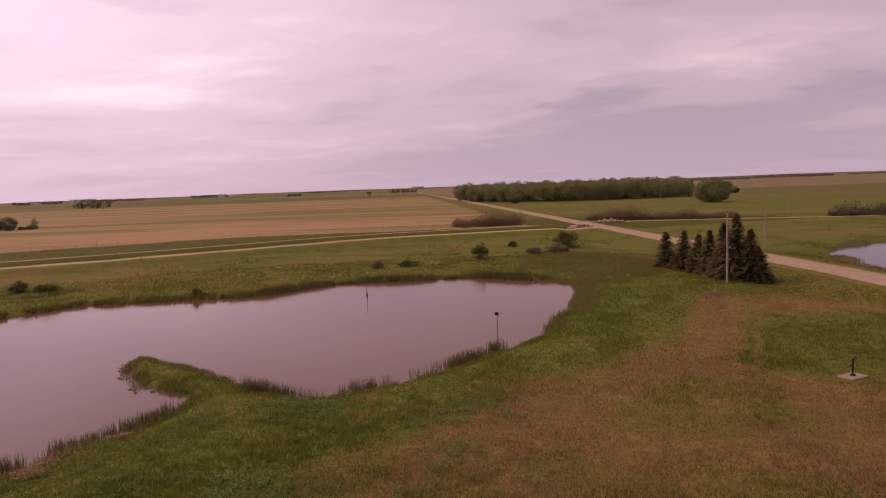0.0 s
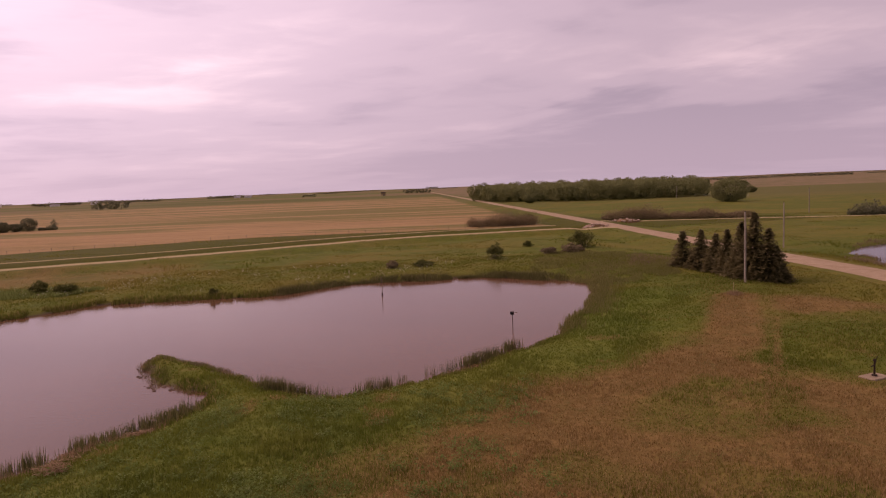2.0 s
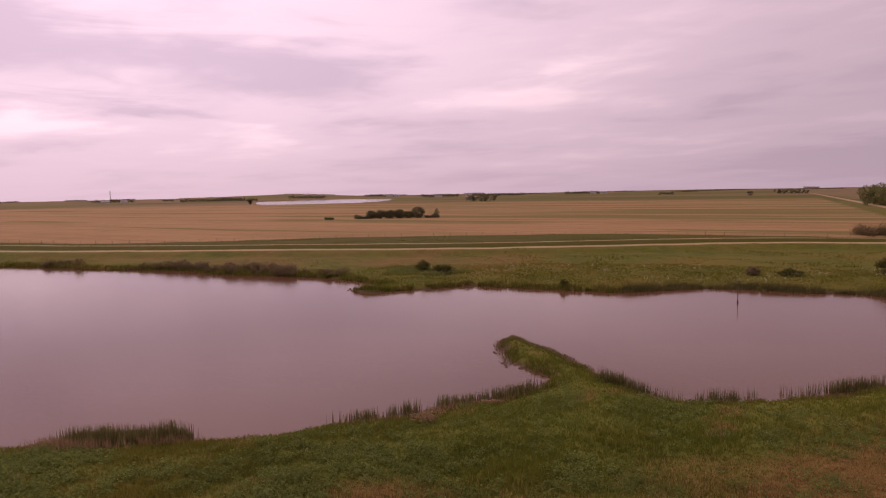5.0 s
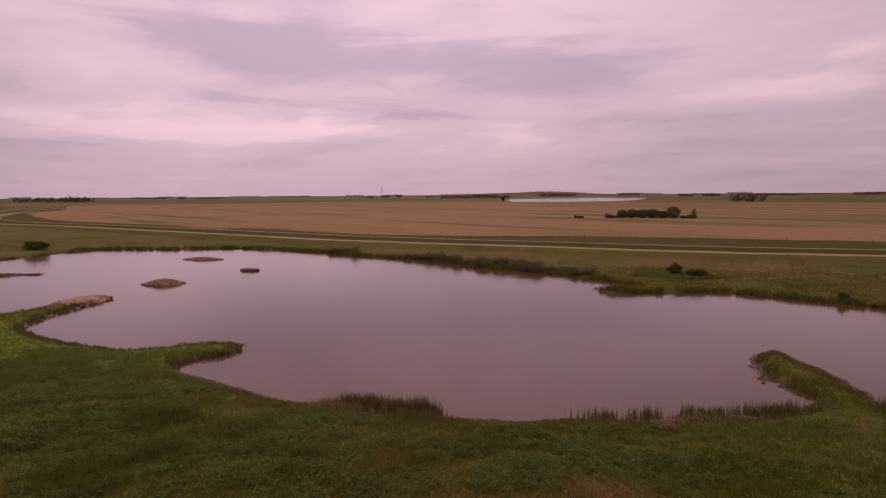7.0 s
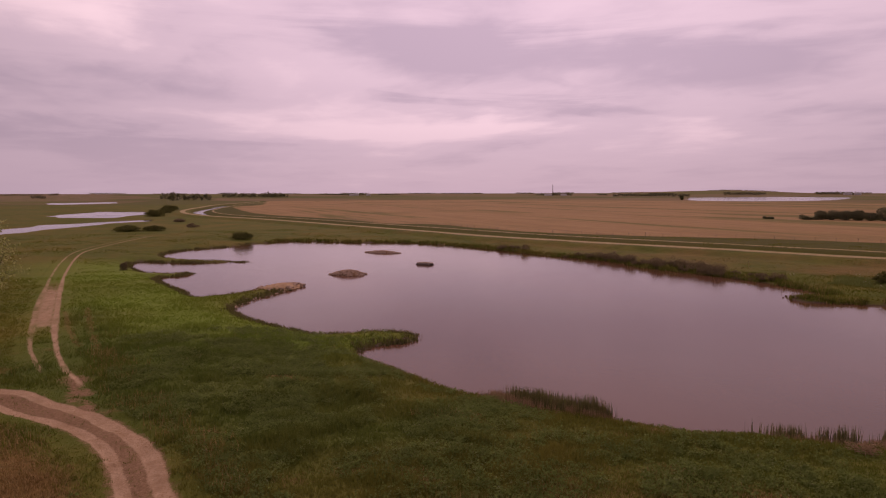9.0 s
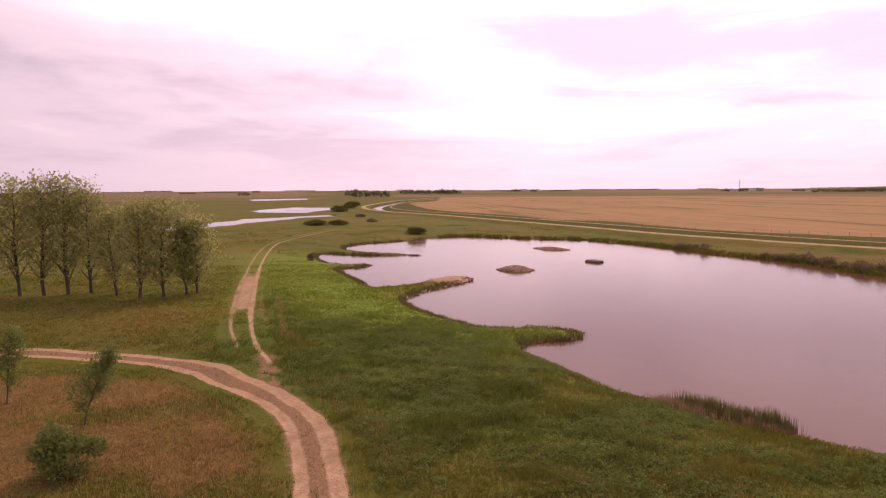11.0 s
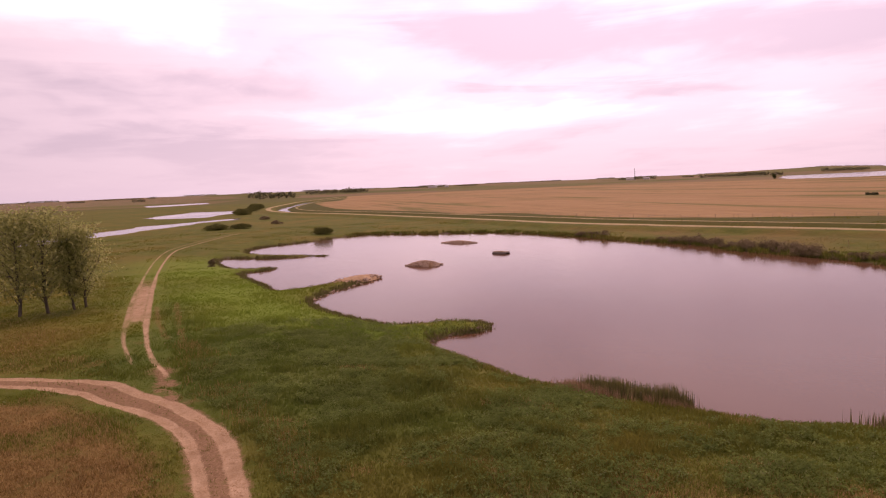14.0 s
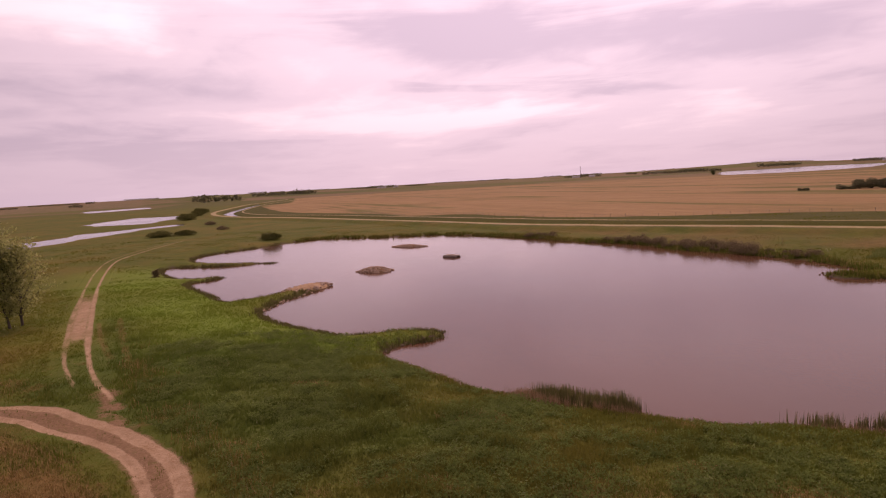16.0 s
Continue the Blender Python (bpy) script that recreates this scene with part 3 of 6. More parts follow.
M_RANK = leaf_material("rank_growth", (0.165, 0.165, 0.050), (0.23, 0.215, 0.070), (0.30, 0.24, 0.105), 0.85, 0.5)
M_STRAW = leaf_material("dead_reeds", (0.28, 0.175, 0.09), (0.38, 0.25, 0.14), (0.47, 0.33, 0.20), 0.85, 0.45)
M_POPLAR = leaf_material("poplar_leaves", (0.31, 0.33, 0.115), (0.42, 0.43, 0.165), (0.52, 0.51, 0.24), 0.7, 0.6)
M_YOUNG = leaf_material("young_leaves", (0.14, 0.185, 0.05), (0.21, 0.255, 0.075), (0.32, 0.34, 0.14), 0.75, 0.45)
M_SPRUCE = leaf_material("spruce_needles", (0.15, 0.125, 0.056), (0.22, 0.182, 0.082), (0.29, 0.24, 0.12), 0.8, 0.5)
M_BUSH = leaf_material("willow_leaves", (0.095, 0.105, 0.030), (0.15, 0.15, 0.045), (0.21, 0.20, 0.075), 0.8, 0.45)
M_BROWN_BUSH = leaf_material("bare_brush", (0.20, 0.15, 0.085), (0.28, 0.21, 0.12), (0.22, 0.20, 0.08), 0.9, 0.35)
M_DRY_BRUSH = leaf_material("dry_brush", (0.21, 0.15, 0.078), (0.29, 0.21, 0.115), (0.22, 0.20, 0.075), 0.9, 0.35)
M_FLOWER = leaf_material("pale_flowers", (0.42, 0.40, 0.22), (0.55, 0.52, 0.34), (0.62, 0.60, 0.44), 0.8, 0.4)
M_WOODS = leaf_material("woods_leaves", (0.18, 0.19, 0.078), (0.26, 0.265, 0.108), (0.35, 0.34, 0.15), 0.8, 0.5)
M_BELT = leaf_material("shelterbelt_leaves", (0.14, 0.14, 0.075), (0.19, 0.19, 0.105), (0.25, 0.245, 0.14), 0.9, 0.4)
M_CLUMP = leaf_material("clump_leaves", (0.075, 0.085, 0.03), (0.115, 0.125, 0.045), (0.16, 0.16, 0.065), 0.85, 0.4)
M_BARK = wood_material("bark", (0.08, 0.062, 0.045), (0.14, 0.11, 0.085))
M_POLE = wood_material("weathered_pole", (0.28, 0.225, 0.165), (0.40, 0.335, 0.26))
M_DECK = wood_material("grey_deck", (0.36, 0.28, 0.22), (0.50, 0.41, 0.34))
M_POST = wood_material("fence_wood", (0.14, 0.11, 0.085), (0.24, 0.2, 0.16))
M_STONE = stone_material()
M_BROWN_STONE = stone_material("brown_stone", 0.30)
M_CONCRETE = earth_material("concrete", (0.28, 0.205, 0.13), (0.35, 0.265, 0.175), (0.19, 0.135, 0.075))
M_HERB = leaf_material("herb_leaves", (0.135, 0.195, 0.048), (0.19, 0.255, 0.07), (0.27, 0.30, 0.13), 0.75, 0.5)
M_WALL = earth_material("pale_siding", (0.55, 0.52, 0.48), (0.62, 0.60, 0.56), (0.45, 0.42, 0.38), 0.7, 0.3)
M_ROOF = earth_material("sheet_roof", (0.30, 0.27, 0.26), (0.38, 0.35, 0.33), (0.22, 0.18, 0.16), 0.6, 0.3)
M_IRON = Nodes("rusty_iron", 0.7).done((0.045, 0.028, 0.02))
M_DARK = Nodes("dark_plastic", 0.6).done((0.03, 0.027, 0.025))
M_WIRE = Nodes("wire", 0.5).done((0.2, 0.19, 0.18))


# ---- mesh helpers ----
def mesh_arrays(name, verts, faces, material, smooth=False, **attributes):
    """A mesh from arrays of places and of faces that all have as many corners."""
    me = bpy.data.meshes.new(name)
    verts, faces = np.asarray(verts, np.float32), np.asarray(faces, np.int32)
    k = faces.shape[1]
    me.vertices.add(len(verts))
    me.vertices.foreach_set("co", verts.ravel())
    me.loops.add(faces.size)
    me.loops.foreach_set("vertex_index", faces.ravel())
    me.polygons.add(len(faces))
    me.polygons.foreach_set("loop_start", np.arange(len(faces), dtype=np.int32) * k)
    me.polygons.foreach_set("loop_total", np.full(len(faces), k, np.int32))
    if smooth:
        me.polygons.foreach_set("use_smooth", np.ones(len(faces), bool))
    for key, values in attributes.items():
        a = me.attributes.new(key, "FLOAT", "POINT")
        a.data.foreach_set("value", np.asarray(values, np.float32))
    me.update(calc_edges=True)
    me.materials.append(material)
    return me


def bm_mesh(name, bm, material, smooth=False):
    me = bpy.data.meshes.new(name)
    bmesh.ops.recalc_face_normals(bm, faces=bm.faces)
    bm.to_mesh(me)
    bm.free()
    if smooth:
        me.polygons.foreach_set("use_smooth", np.ones(len(me.polygons), bool))
    me.materials.append(material)
    return me


def part(name, me, parent, label="", m=None):
    ob = new(name, me)
    ob.parent = parent
    if m is not None:
        ob.matrix_basis = m
    return tagged(ob, label) if label else ob


def thing(name, place, label, category, group="", kind="", turn=0.0):
    ob = new(name)
    ob.matrix_basis = pose(*place, 0, 0, turn)
    return tagged(ob, label, category, group, kind)


def tube(path, radii, sides=6):
    """A tapered tube round a bent line: places and four-cornered faces."""
    path = np.asarray(path, float)
    verts, faces = [], []
    t = np.gradient(path, axis=0)
    for i, (p, r) in enumerate(zip(path, radii)):
        d = t[i] / (np.linalg.norm(t[i]) + 1e-9)
        u = np.cross(d, (0.3, 0.9, 0.1))
        u /= np.linalg.norm(u) + 1e-9
        w = np.cross(d, u)
        for k in range(sides):
            a = 2 * math.pi * k / sides
            verts.append(p + r * (math.cos(a) * u + math.sin(a) * w))
    for i in range(len(path) - 1):
        for k in range(sides):
            a, b = i * sides + k, i * sides + (k + 1) % sides
            faces.append((a, b, b + sides, a + sides))
    return np.array(verts), np.array(faces)


def joined(pieces):
    vs, fs, n = [], [], 0
    for v, f in pieces:
        vs.append(v)
        fs.append(f + n)
        n += len(v)
    return np.vstack(vs), np.vstack(fs)


def leaf_cards(rng, centres, size, flat=0.0):
    """Small four-cornered leaves, each turned its own way, at the places given."""
    n = len(centres)
    a = rng.normal(size=(n, 3))
    a[:, 2] *= 1 - flat
    a /= np.linalg.norm(a, axis=1)[:, None] + 1e-9
    b = np.cross(a, rng.normal(size=(n, 3)))
    b /= np.linalg.norm(b, axis=1)[:, None] + 1e-9
    s = size * rng.uniform(0.6, 1.3, (n, 1))
    v = np.stack([centres - a * s, centres + b * s * 0.55, centres + a * s, centres - b * s * 0.55], 1).reshape(-1, 3)
    f = np.arange(4 * n).reshape(n, 4)
    return v, f, np.repeat(rng.uniform(0, 1, n), 4)


def ball_points(rng, n, radii, shell=0.5):
    d = rng.normal(size=(n, 3))
    d /= np.linalg.norm(d, axis=1)[:, None]
    return d * (rng.uniform(shell, 1, (n, 1)) ** 0.7) * np.asarray(radii)


# ---- the ground, one sheet to the horizon ----
def axis(fine, mid, wide):
    (a, b, s1), (c, d, s2) = fine, mid
    v = list(np.arange(a, b, s1)) + list(np.arange(c, a, s2)) + list(np.arange(b, d, s2))
    for sign, start in ((-1, c), (1, d)):
        step, at = s2, start
        while abs(at) < wide:
            v.append(at)
            step = min(step * 1.18, 260)
            at += sign * step
        v.append(sign * wide)
    return np.unique(np.round(v, 3))


gx = np.union1d(axis((-66, 44, 0.6), (-560, 130, 2.0), 4900), np.arange(-1300, -580, 12.0))
gy = np.union1d(axis((-14, 96, 0.6), (-75, 205, 1.6), 4900), np.arange(580, 1500, 15.0))
X, Y = np.meshgrid(gx, gy)
x, y = X.ravel(), Y.ravel()
z = land_height(x, y)
Z = z.reshape(X.shape)
idx = np.arange(len(x)).reshape(X.shape)
quads = np.stack([idx[:-1, :-1], idx[:-1, 1:], idx[1:, 1:], idx[1:, :-1]], -1).reshape(-1, 4)
d_shore = shore(x, y)
far = step_smooth(330, 480, np.hypot(x, y)) * (1 - step_smooth(-800, -700, x) * step_smooth(0, -40, x) * step_smooth(110, 60, y) * step_smooth(-190, -150, y))
mud = np.where(d_shore < 0.5, 1 - step_smooth(0.1, 0.5, d_shore), 0)
regrowth = step_smooth(-1.15, -0.7, x / np.maximum(y, 1)) * step_smooth(195, 290, np.hypot(x, y))
dusty = step_smooth(1050, 1200, -x) * step_smooth(0, -50, y - 0.05 * x)
fallow = dusty + step_smooth(720, 760, y + 0.35 * x) * step_smooth(road_x(y) + 8, road_x(y) + 14, x)
q_lev, s_lev = line_distance(x, y, LEVEE_LINE)
q_lev = np.where(s_lev < 0, q_lev, -q_lev)
rank = step_smooth(3, 6, q_lev) * step_smooth(62, 56, q_lev)
ground = new("ground", mesh_arrays("ground", np.stack([x, y, z], 1), quads, M_GROUND, True, dry=dry_amount(x, y), field=field_amount(x, y), far=far, mud=mud, regrowth=regrowth, rank=rank, bright=bright_amount(x, y), shady=shady_amount(x, y), fallow=fallow))
tagged(ground, "open prairie meadow with dry patches and a stubble field", "ground", kind="structure")


def sheet_height(px, py):
    """The height of the ground's sheet itself."""
    i, j = np.clip(np.searchsorted(gx, px) - 1, 0, len(gx) - 2), np.clip(np.searchsorted(gy, py) - 1, 0, len(gy) - 2)
    u, v = (px - gx[i]) / (gx[i + 1] - gx[i]), (py - gy[j]) / (gy[j + 1] - gy[j])
    return (Z[j, i] * (1 - u) + Z[j, i + 1] * u) * (1 - v) + (Z[j + 1, i] * (1 - u) + Z[j + 1, i + 1] * u) * v


def water_sheet(name, lo, hi, level, material, label):
    xs, ys = np.linspace(lo[0], hi[0], 9), np.linspace(lo[1], hi[1], 9)
    A, B = np.meshgrid(xs, ys)
    i = np.arange(81).reshape(9, 9)
    f = np.stack([i[:-1, :-1], i[:-1, 1:], i[1:, 1:], i[1:, :-1]], -1).reshape(-1, 4)
    ob = new(name, mesh_arrays(name, np.stack([A.ravel(), B.ravel(), np.full(81, level)], 1), f, material))
    return tagged(ob, label, "water", kind="structure")


water_sheet("pond_water", (-186, -12), (19, 96), 0.0, M_WATER, "calm brown pond reflecting the grey sky")
water_sheet("roadside_pond_water", (50, 66), (128, 132), 0.55, M_FAR_WATER, "small roadside slough of still water")
water_sheet("marsh_water", (-352, -72), (-200, -4), 0.78, M_FAR_WATER, "shallow marsh pool in green meadow")
water_sheet("marsh_water", (-520, -66), (-360, -4), 0.78, M_FAR_WATER, "shallow marsh pool in green meadow")
water_sheet("marsh_water", (-1045, -142), (-790, -45), 0.78, M_FAR_WATER, "thin strip of distant marsh water")
water_sheet("lake_water", (-1330, 580), (-560, 1530), 0.78, M_FAR_WATER, "pale lake far beyond the stubble field")


# ---- roads and tracks ----
def ribbon(name, line, width, material, label, lift=0.05, step=1.0, ragged=0.0, category="track", camber=0.0, seed=1, taper=0.0):
    line = resample(line, step)
    t = np.gradient(line, axis=0)
    t /= np.linalg.norm(t, axis=1)[:, None]
    n = np.stack([-t[:, 1], t[:, 0]], 1)
    s = np.arange(len(line)) * step
    k = 5
    verts = []
    for j, u in enumerate(np.linspace(-1, 1, k)):
        edge = 1 + ragged * (fbm(s, np.full(len(s), 7.0 * np.sign(u)), 1.3, 5, seed) - 0.5) * 2
        if taper:
            edge = edge * np.clip(np.minimum(s, s[-1] - s) / taper, 0.06, 1)
        wide = width(line[:, 0]) if callable(width) else width
        q = line + n * (u * edge * wide / 2)[:, None]
        zz = sheet_height(q[:, 0], q[:, 1]) + lift * (1 if abs(u) < 1 else 0.25) + camber * (1 - u * u)
        verts.append(np.column_stack([q, zz]))
    v = np.stack(verts, 1).reshape(-1, 3)
    i = np.arange(len(line) * k).reshape(len(line), k)
    f = np.stack([i[:-1, :-1], i[:-1, 1:], i[1:, 1:], i[1:, :-1]], -1).reshape(-1, 4)
    ob = new(name, mesh_arrays(name, v, f[:, ::-1], material, True))
    return tagged(ob, label, category, kind="structure")


def offset_line(line, d):
    t = np.gradient(line, axis=0)
    t /= np.linalg.norm(t, axis=1)[:, None]
    return line + np.stack([-t[:, 1], t[:, 0]], 1) * d


ys = np.concatenate([np.linspace(-60, 500, 120), np.linspace(510, 3200, 120)])
ribbon("gravel_road", np.stack([road_x(ys) + 0.3, ys], 1), 5.3, M_GRAVEL, "wide pale gravel road running straight to the horizon", 0.07, 2.0, 0.09, "road", 0.06)
ribbon("levee_track", LEVEE_LINE, 3.0, M_PALE_TRACK, "pale grassy track on top of the levee", 0.08, 1.5, 0.3, "track", 0.05, 3)
bank_line = resample(offset_line(resample(LEVEE_LINE, 6.0), -18.0), 6.0)
ribbon("canal_bank_track", bank_line[2:], 1.0, M_PALE_TRACK, "thin worn track along the canal bank", 0.08, 2.0, 0.4, "track", 0.04, 4)
ribbon("pasture_track", smooth_line(np.array([(39, 193), (50, 190.5), (79, 185), (110, 177), (170, 166), (260, 150)], float)), 1.8, M_PALE_TRACK,
       "thin pale track across the pasture", 0.08, 2.0, 0.4, "track", 0.04, 5)
canal = resample(offset_line(resample(LEVEE_LINE, 6.0), -9.2), 4.0)
c_t = np.gradient(canal, axis=0)
c_t /= np.linalg.norm(c_t, axis=1)[:, None]
c_n = np.stack([-c_t[:, 1], c_t[:, 0]], 1) * 3.2
c_v = np.stack([np.column_stack([canal - c_n, np.full(len(canal), 0.6)]), np.column_stack([canal + c_n, np.full(len(canal), 0.6)])], 1).reshape(-1, 3)
c_i = np.arange(len(canal) * 2).reshape(-1, 2)
c_ob = new("canal_water", mesh_arrays("canal_water", c_v, np.stack([c_i[:-1, 0], c_i[1:, 0], c_i[1:, 1], c_i[:-1, 1]], -1)[:, ::-1], M_FAR_WATER))
tagged(c_ob, "narrow canal of still water behind the levee", "water", kind="structure")

RUT_A = resample(smooth_line(np.array([(-58.5, -60), (-55.8, -40), (-52.5, -25.5), (-51.4, -22.2), (-50.1, -18.9), (-48.6, -15.7), (-46.5, -12.4), (-44.2, -10.0), (-41.3, -7.8), (-38.8, -6.2),
                                       (-36.0, -4.75), (-32.7, -3.5), (-29.9, -2.95), (-27.1, -2.6), (-24.3, -2.35), (-19, -1.9), (-10, -4.2), (0, -11.2), (7, -25)], float)), 0.8)
RUT_B = resample(smooth_line(np.array([(-56.3, -60), (-53.5, -40), (-50.2, -24.5), (-49.1, -21.3), (-47.9, -18.1), (-46.2, -15.1), (-43.8, -12.3), (-40.9, -9.8), (-37.8, -7.4), (-35.1, -5.9),
                                       (-32.3, -4.9), (-29.5, -4.35), (-26.9, -4.0), (-24.6, -3.8), (-19, -3.7), (-10.5, -5.8), (-1.2, -12.4), (5.2, -25.6)], float)), 0.8)
RUT_L = resample(smooth_line(np.array([(-206, -6.6), (-188, -12.4), (-166, -17.8), (-150, -19.5), (-132.5, -19.2), (-114, -18.0), (-95.5, -16.4), (-82, -15.2), (-70, -13.8), (-59.6, -12.4),
                                       (-54.8, -11.4), (-50.6, -10.4), (-47.2, -9.3)], float)), 1.5)
RUT_R = resample(smooth_line(np.array([(-204, -5.2), (-184, -11.2), (-162, -16.6), (-147.4, -17.8), (-128.3, -17.2), (-109.2, -15.9), (-91.8, -14.3), (-76.8, -12.7), (-66, -11.5), (-57.8, -10.3),
                                       (-53.2, -9.5), (-49.2, -8.5), (-46, -7.5), (-43.4, -6.6)], float)), 1.5)


def between(a, b):
    u = np.linspace(0, 1, 160)
    pick = [np.stack([np.interp(u, np.linspace(0, 1, len(q)), q[:, k]) for k in (0, 1)], 1) for q in (a, b)]
    return (pick[0] + pick[1]) / 2


LOOP, TWO_TRACK = between(RUT_A, RUT_B), between(RUT_L, RUT_R)


def track_wear(x, y):
    """How bare the tracks are: pale dusty ruts, and the brown soil round and between them."""
    ragged = 0.55 * fbm(x, y, 1.3, 3, 201) + 0.45 * fbm(x * 0.16, y, 0.45, 3, 203) - 0.5
    a, b, l, r = (line_distance(x, y, q)[0] + 0.35 * ragged for q in (RUT_A, RUT_B, RUT_L, RUT_R))
    mid = line_distance(x, y, TWO_TRACK)[0] + 0.9 * ragged
    wide = 0.25 + 0.12 * step_smooth(-110, -92, x) * step_smooth(-58, -66, x)
    rut = np.maximum(np.exp(-(np.abs(a) / 0.42) ** 4), np.exp(-(np.abs(b) / 0.33) ** 4))
    rut = np.maximum(rut, np.exp(-(np.abs(l) / wide) ** 4) * step_smooth(-47, -52, x) * (0.55 + 0.9 * ragged))
    rut = np.maximum(rut, np.exp(-(np.abs(r) / wide) ** 4) * step_smooth(-43, -47, x) * (0.72 + 0.8 * ragged))
    rut = np.maximum(rut, (0.72 + 0.9 * ragged) * np.exp(-(np.abs(mid) / 0.88) ** 4) * step_smooth(-101, -90, x) * step_smooth(-64, -71, x))
    soil = 0.72 * np.exp(-((line_distance(x, y, LOOP)[0] + 0.6 * ragged) / 1.45) ** 4)
    soil = np.maximum(soil, 0.50 * np.exp(-(np.abs(mid) / 1.4) ** 4) * step_smooth(-112, -98, x) * step_smooth(-60, -72, x))
    fork = line_distance(x, y, np.array([(-47.0, -8.0), (-43.5, -7.1), (-40, -6.6), (-37, -5.6)]))[0]
    soil = np.maximum(soil, (0.62 + 1.3 * ragged) * np.exp(-(fork / 1.25) ** 2))
    return np.clip(rut, 0, 1), np.clip(soil, 0, 1)


def track_sheet(name, xs, ys, lines, reach, label):
    """A fine skin of ground that carries the worn track, feathered into the meadow round it."""
    A, B = np.meshgrid(xs, ys)
    px, py = A.ravel(), B.ravel()
    d = np.min([line_distance(px, py, q)[0] for q in lines], axis=0)
    i = np.arange(len(px)).reshape(A.shape)
    f = np.stack([i[:-1, :-1], i[:-1, 1:], i[1:, 1:], i[1:, :-1]], -1).reshape(-1, 4)
    f = f[(d[f] < reach).all(1)]
    used = np.unique(f)
    back = np.zeros(len(px), int)
    back[used] = np.arange(len(used))
    px, py, d = px[used], py[used], d[used]
    rut, soil = track_wear(px, py)
    pz = sheet_height(px, py) + 0.05 - 0.11 * step_smooth(reach - 0.7, reach - 0.1, d) - 0.025 * rut
    ob = new(name, mesh_arrays(name, np.column_stack([px, py, pz]), back[f], M_TRACK, True, rut=rut, soil=soil, dry=dry_amount(px, py), bright=bright_amount(px, py), shady=shady_amount(px, py)))
    return tagged(ob, label, "track", kind="structure")


track_sheet("loop_track", np.arange(-59, -14, 0.16), np.arange(-34, 1.5, 0.16), [resample(LOOP, 1.5)], 2.9, "curving farm track with two pale dusty ruts")
track_sheet("meadow_track", np.arange(-205, -41.5, 0.20), np.arange(-21.5, -4.0, 0.14), [resample(TWO_TRACK, 3.0)], 2.6, "two dusty ruts across the meadow merging half way")


# ---- plants ----
def make_spruce(h, r, seed):
    """A spruce: straight trunk and whorls of drooping boughs of needle sprays."""
    rng = np.random.default_rng(seed)
    lean = rng.normal(0, 0.015, 2)
    trunk = [(lean[0] * q * h, lean[1] * q * h, q * h) for q in np.linspace(0, 0.98, 7)]
    v, f = tube(trunk, np.linspace(0.13, 0.015, 7) * (h / 6 + 0.3), 6)
    centres, ups, tones = [], [], []
    cards, n = [], 0
    z = 0.25
    while z < h * 0.99:
        q = z / h
        reach = 1.3 * r * (1 - q) ** 0.85 * (1 if q > 0.08 else 0.8) + 0.08
        for k in range(int(8 + 9 * (1 - q))):
            a = rng.uniform(0, 2 * math.pi)
            long = reach * rng.uniform(0.65, 1.12)
            out = np.array([math.cos(a), math.sin(a), 0])
            side = np.array([-math.sin(a), math.cos(a), 0])
            droop = rng.uniform(0.12, 0.4)
            for u in np.linspace(0.2, 1.0, max(4, int(long / 0.2))):
                c = out * long * u + np.array([lean[0] * z, lean[1] * z, z + rng.normal(0, 0.06) - droop * long * u * u + 0.12 * u])
                w = 0.21 * (1.15 - u * 0.45) * rng.uniform(0.6, 1.3)
                tip = c + out * 0.22 + side * rng.normal(0, 0.06) + np.array([0, 0, rng.normal(0.0, 0.08)])
                base = c - out * 0.12
                cards += [base, c + side * w + (0, 0, rng.normal(-0.07, 0.05)), tip, c - side * w + (0, 0, rng.normal(-0.07, 0.05))]
                # tone climbs along the bough: sprays near the trunk darker, tips paler
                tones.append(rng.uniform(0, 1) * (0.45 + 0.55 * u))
        z += 0.13 + 0.05 * rng.uniform()
    cards = np.array(cards)
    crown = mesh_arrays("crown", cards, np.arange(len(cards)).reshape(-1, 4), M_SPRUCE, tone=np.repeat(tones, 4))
    return mesh_arrays("trunk", v, f, M_BARK, True), crown


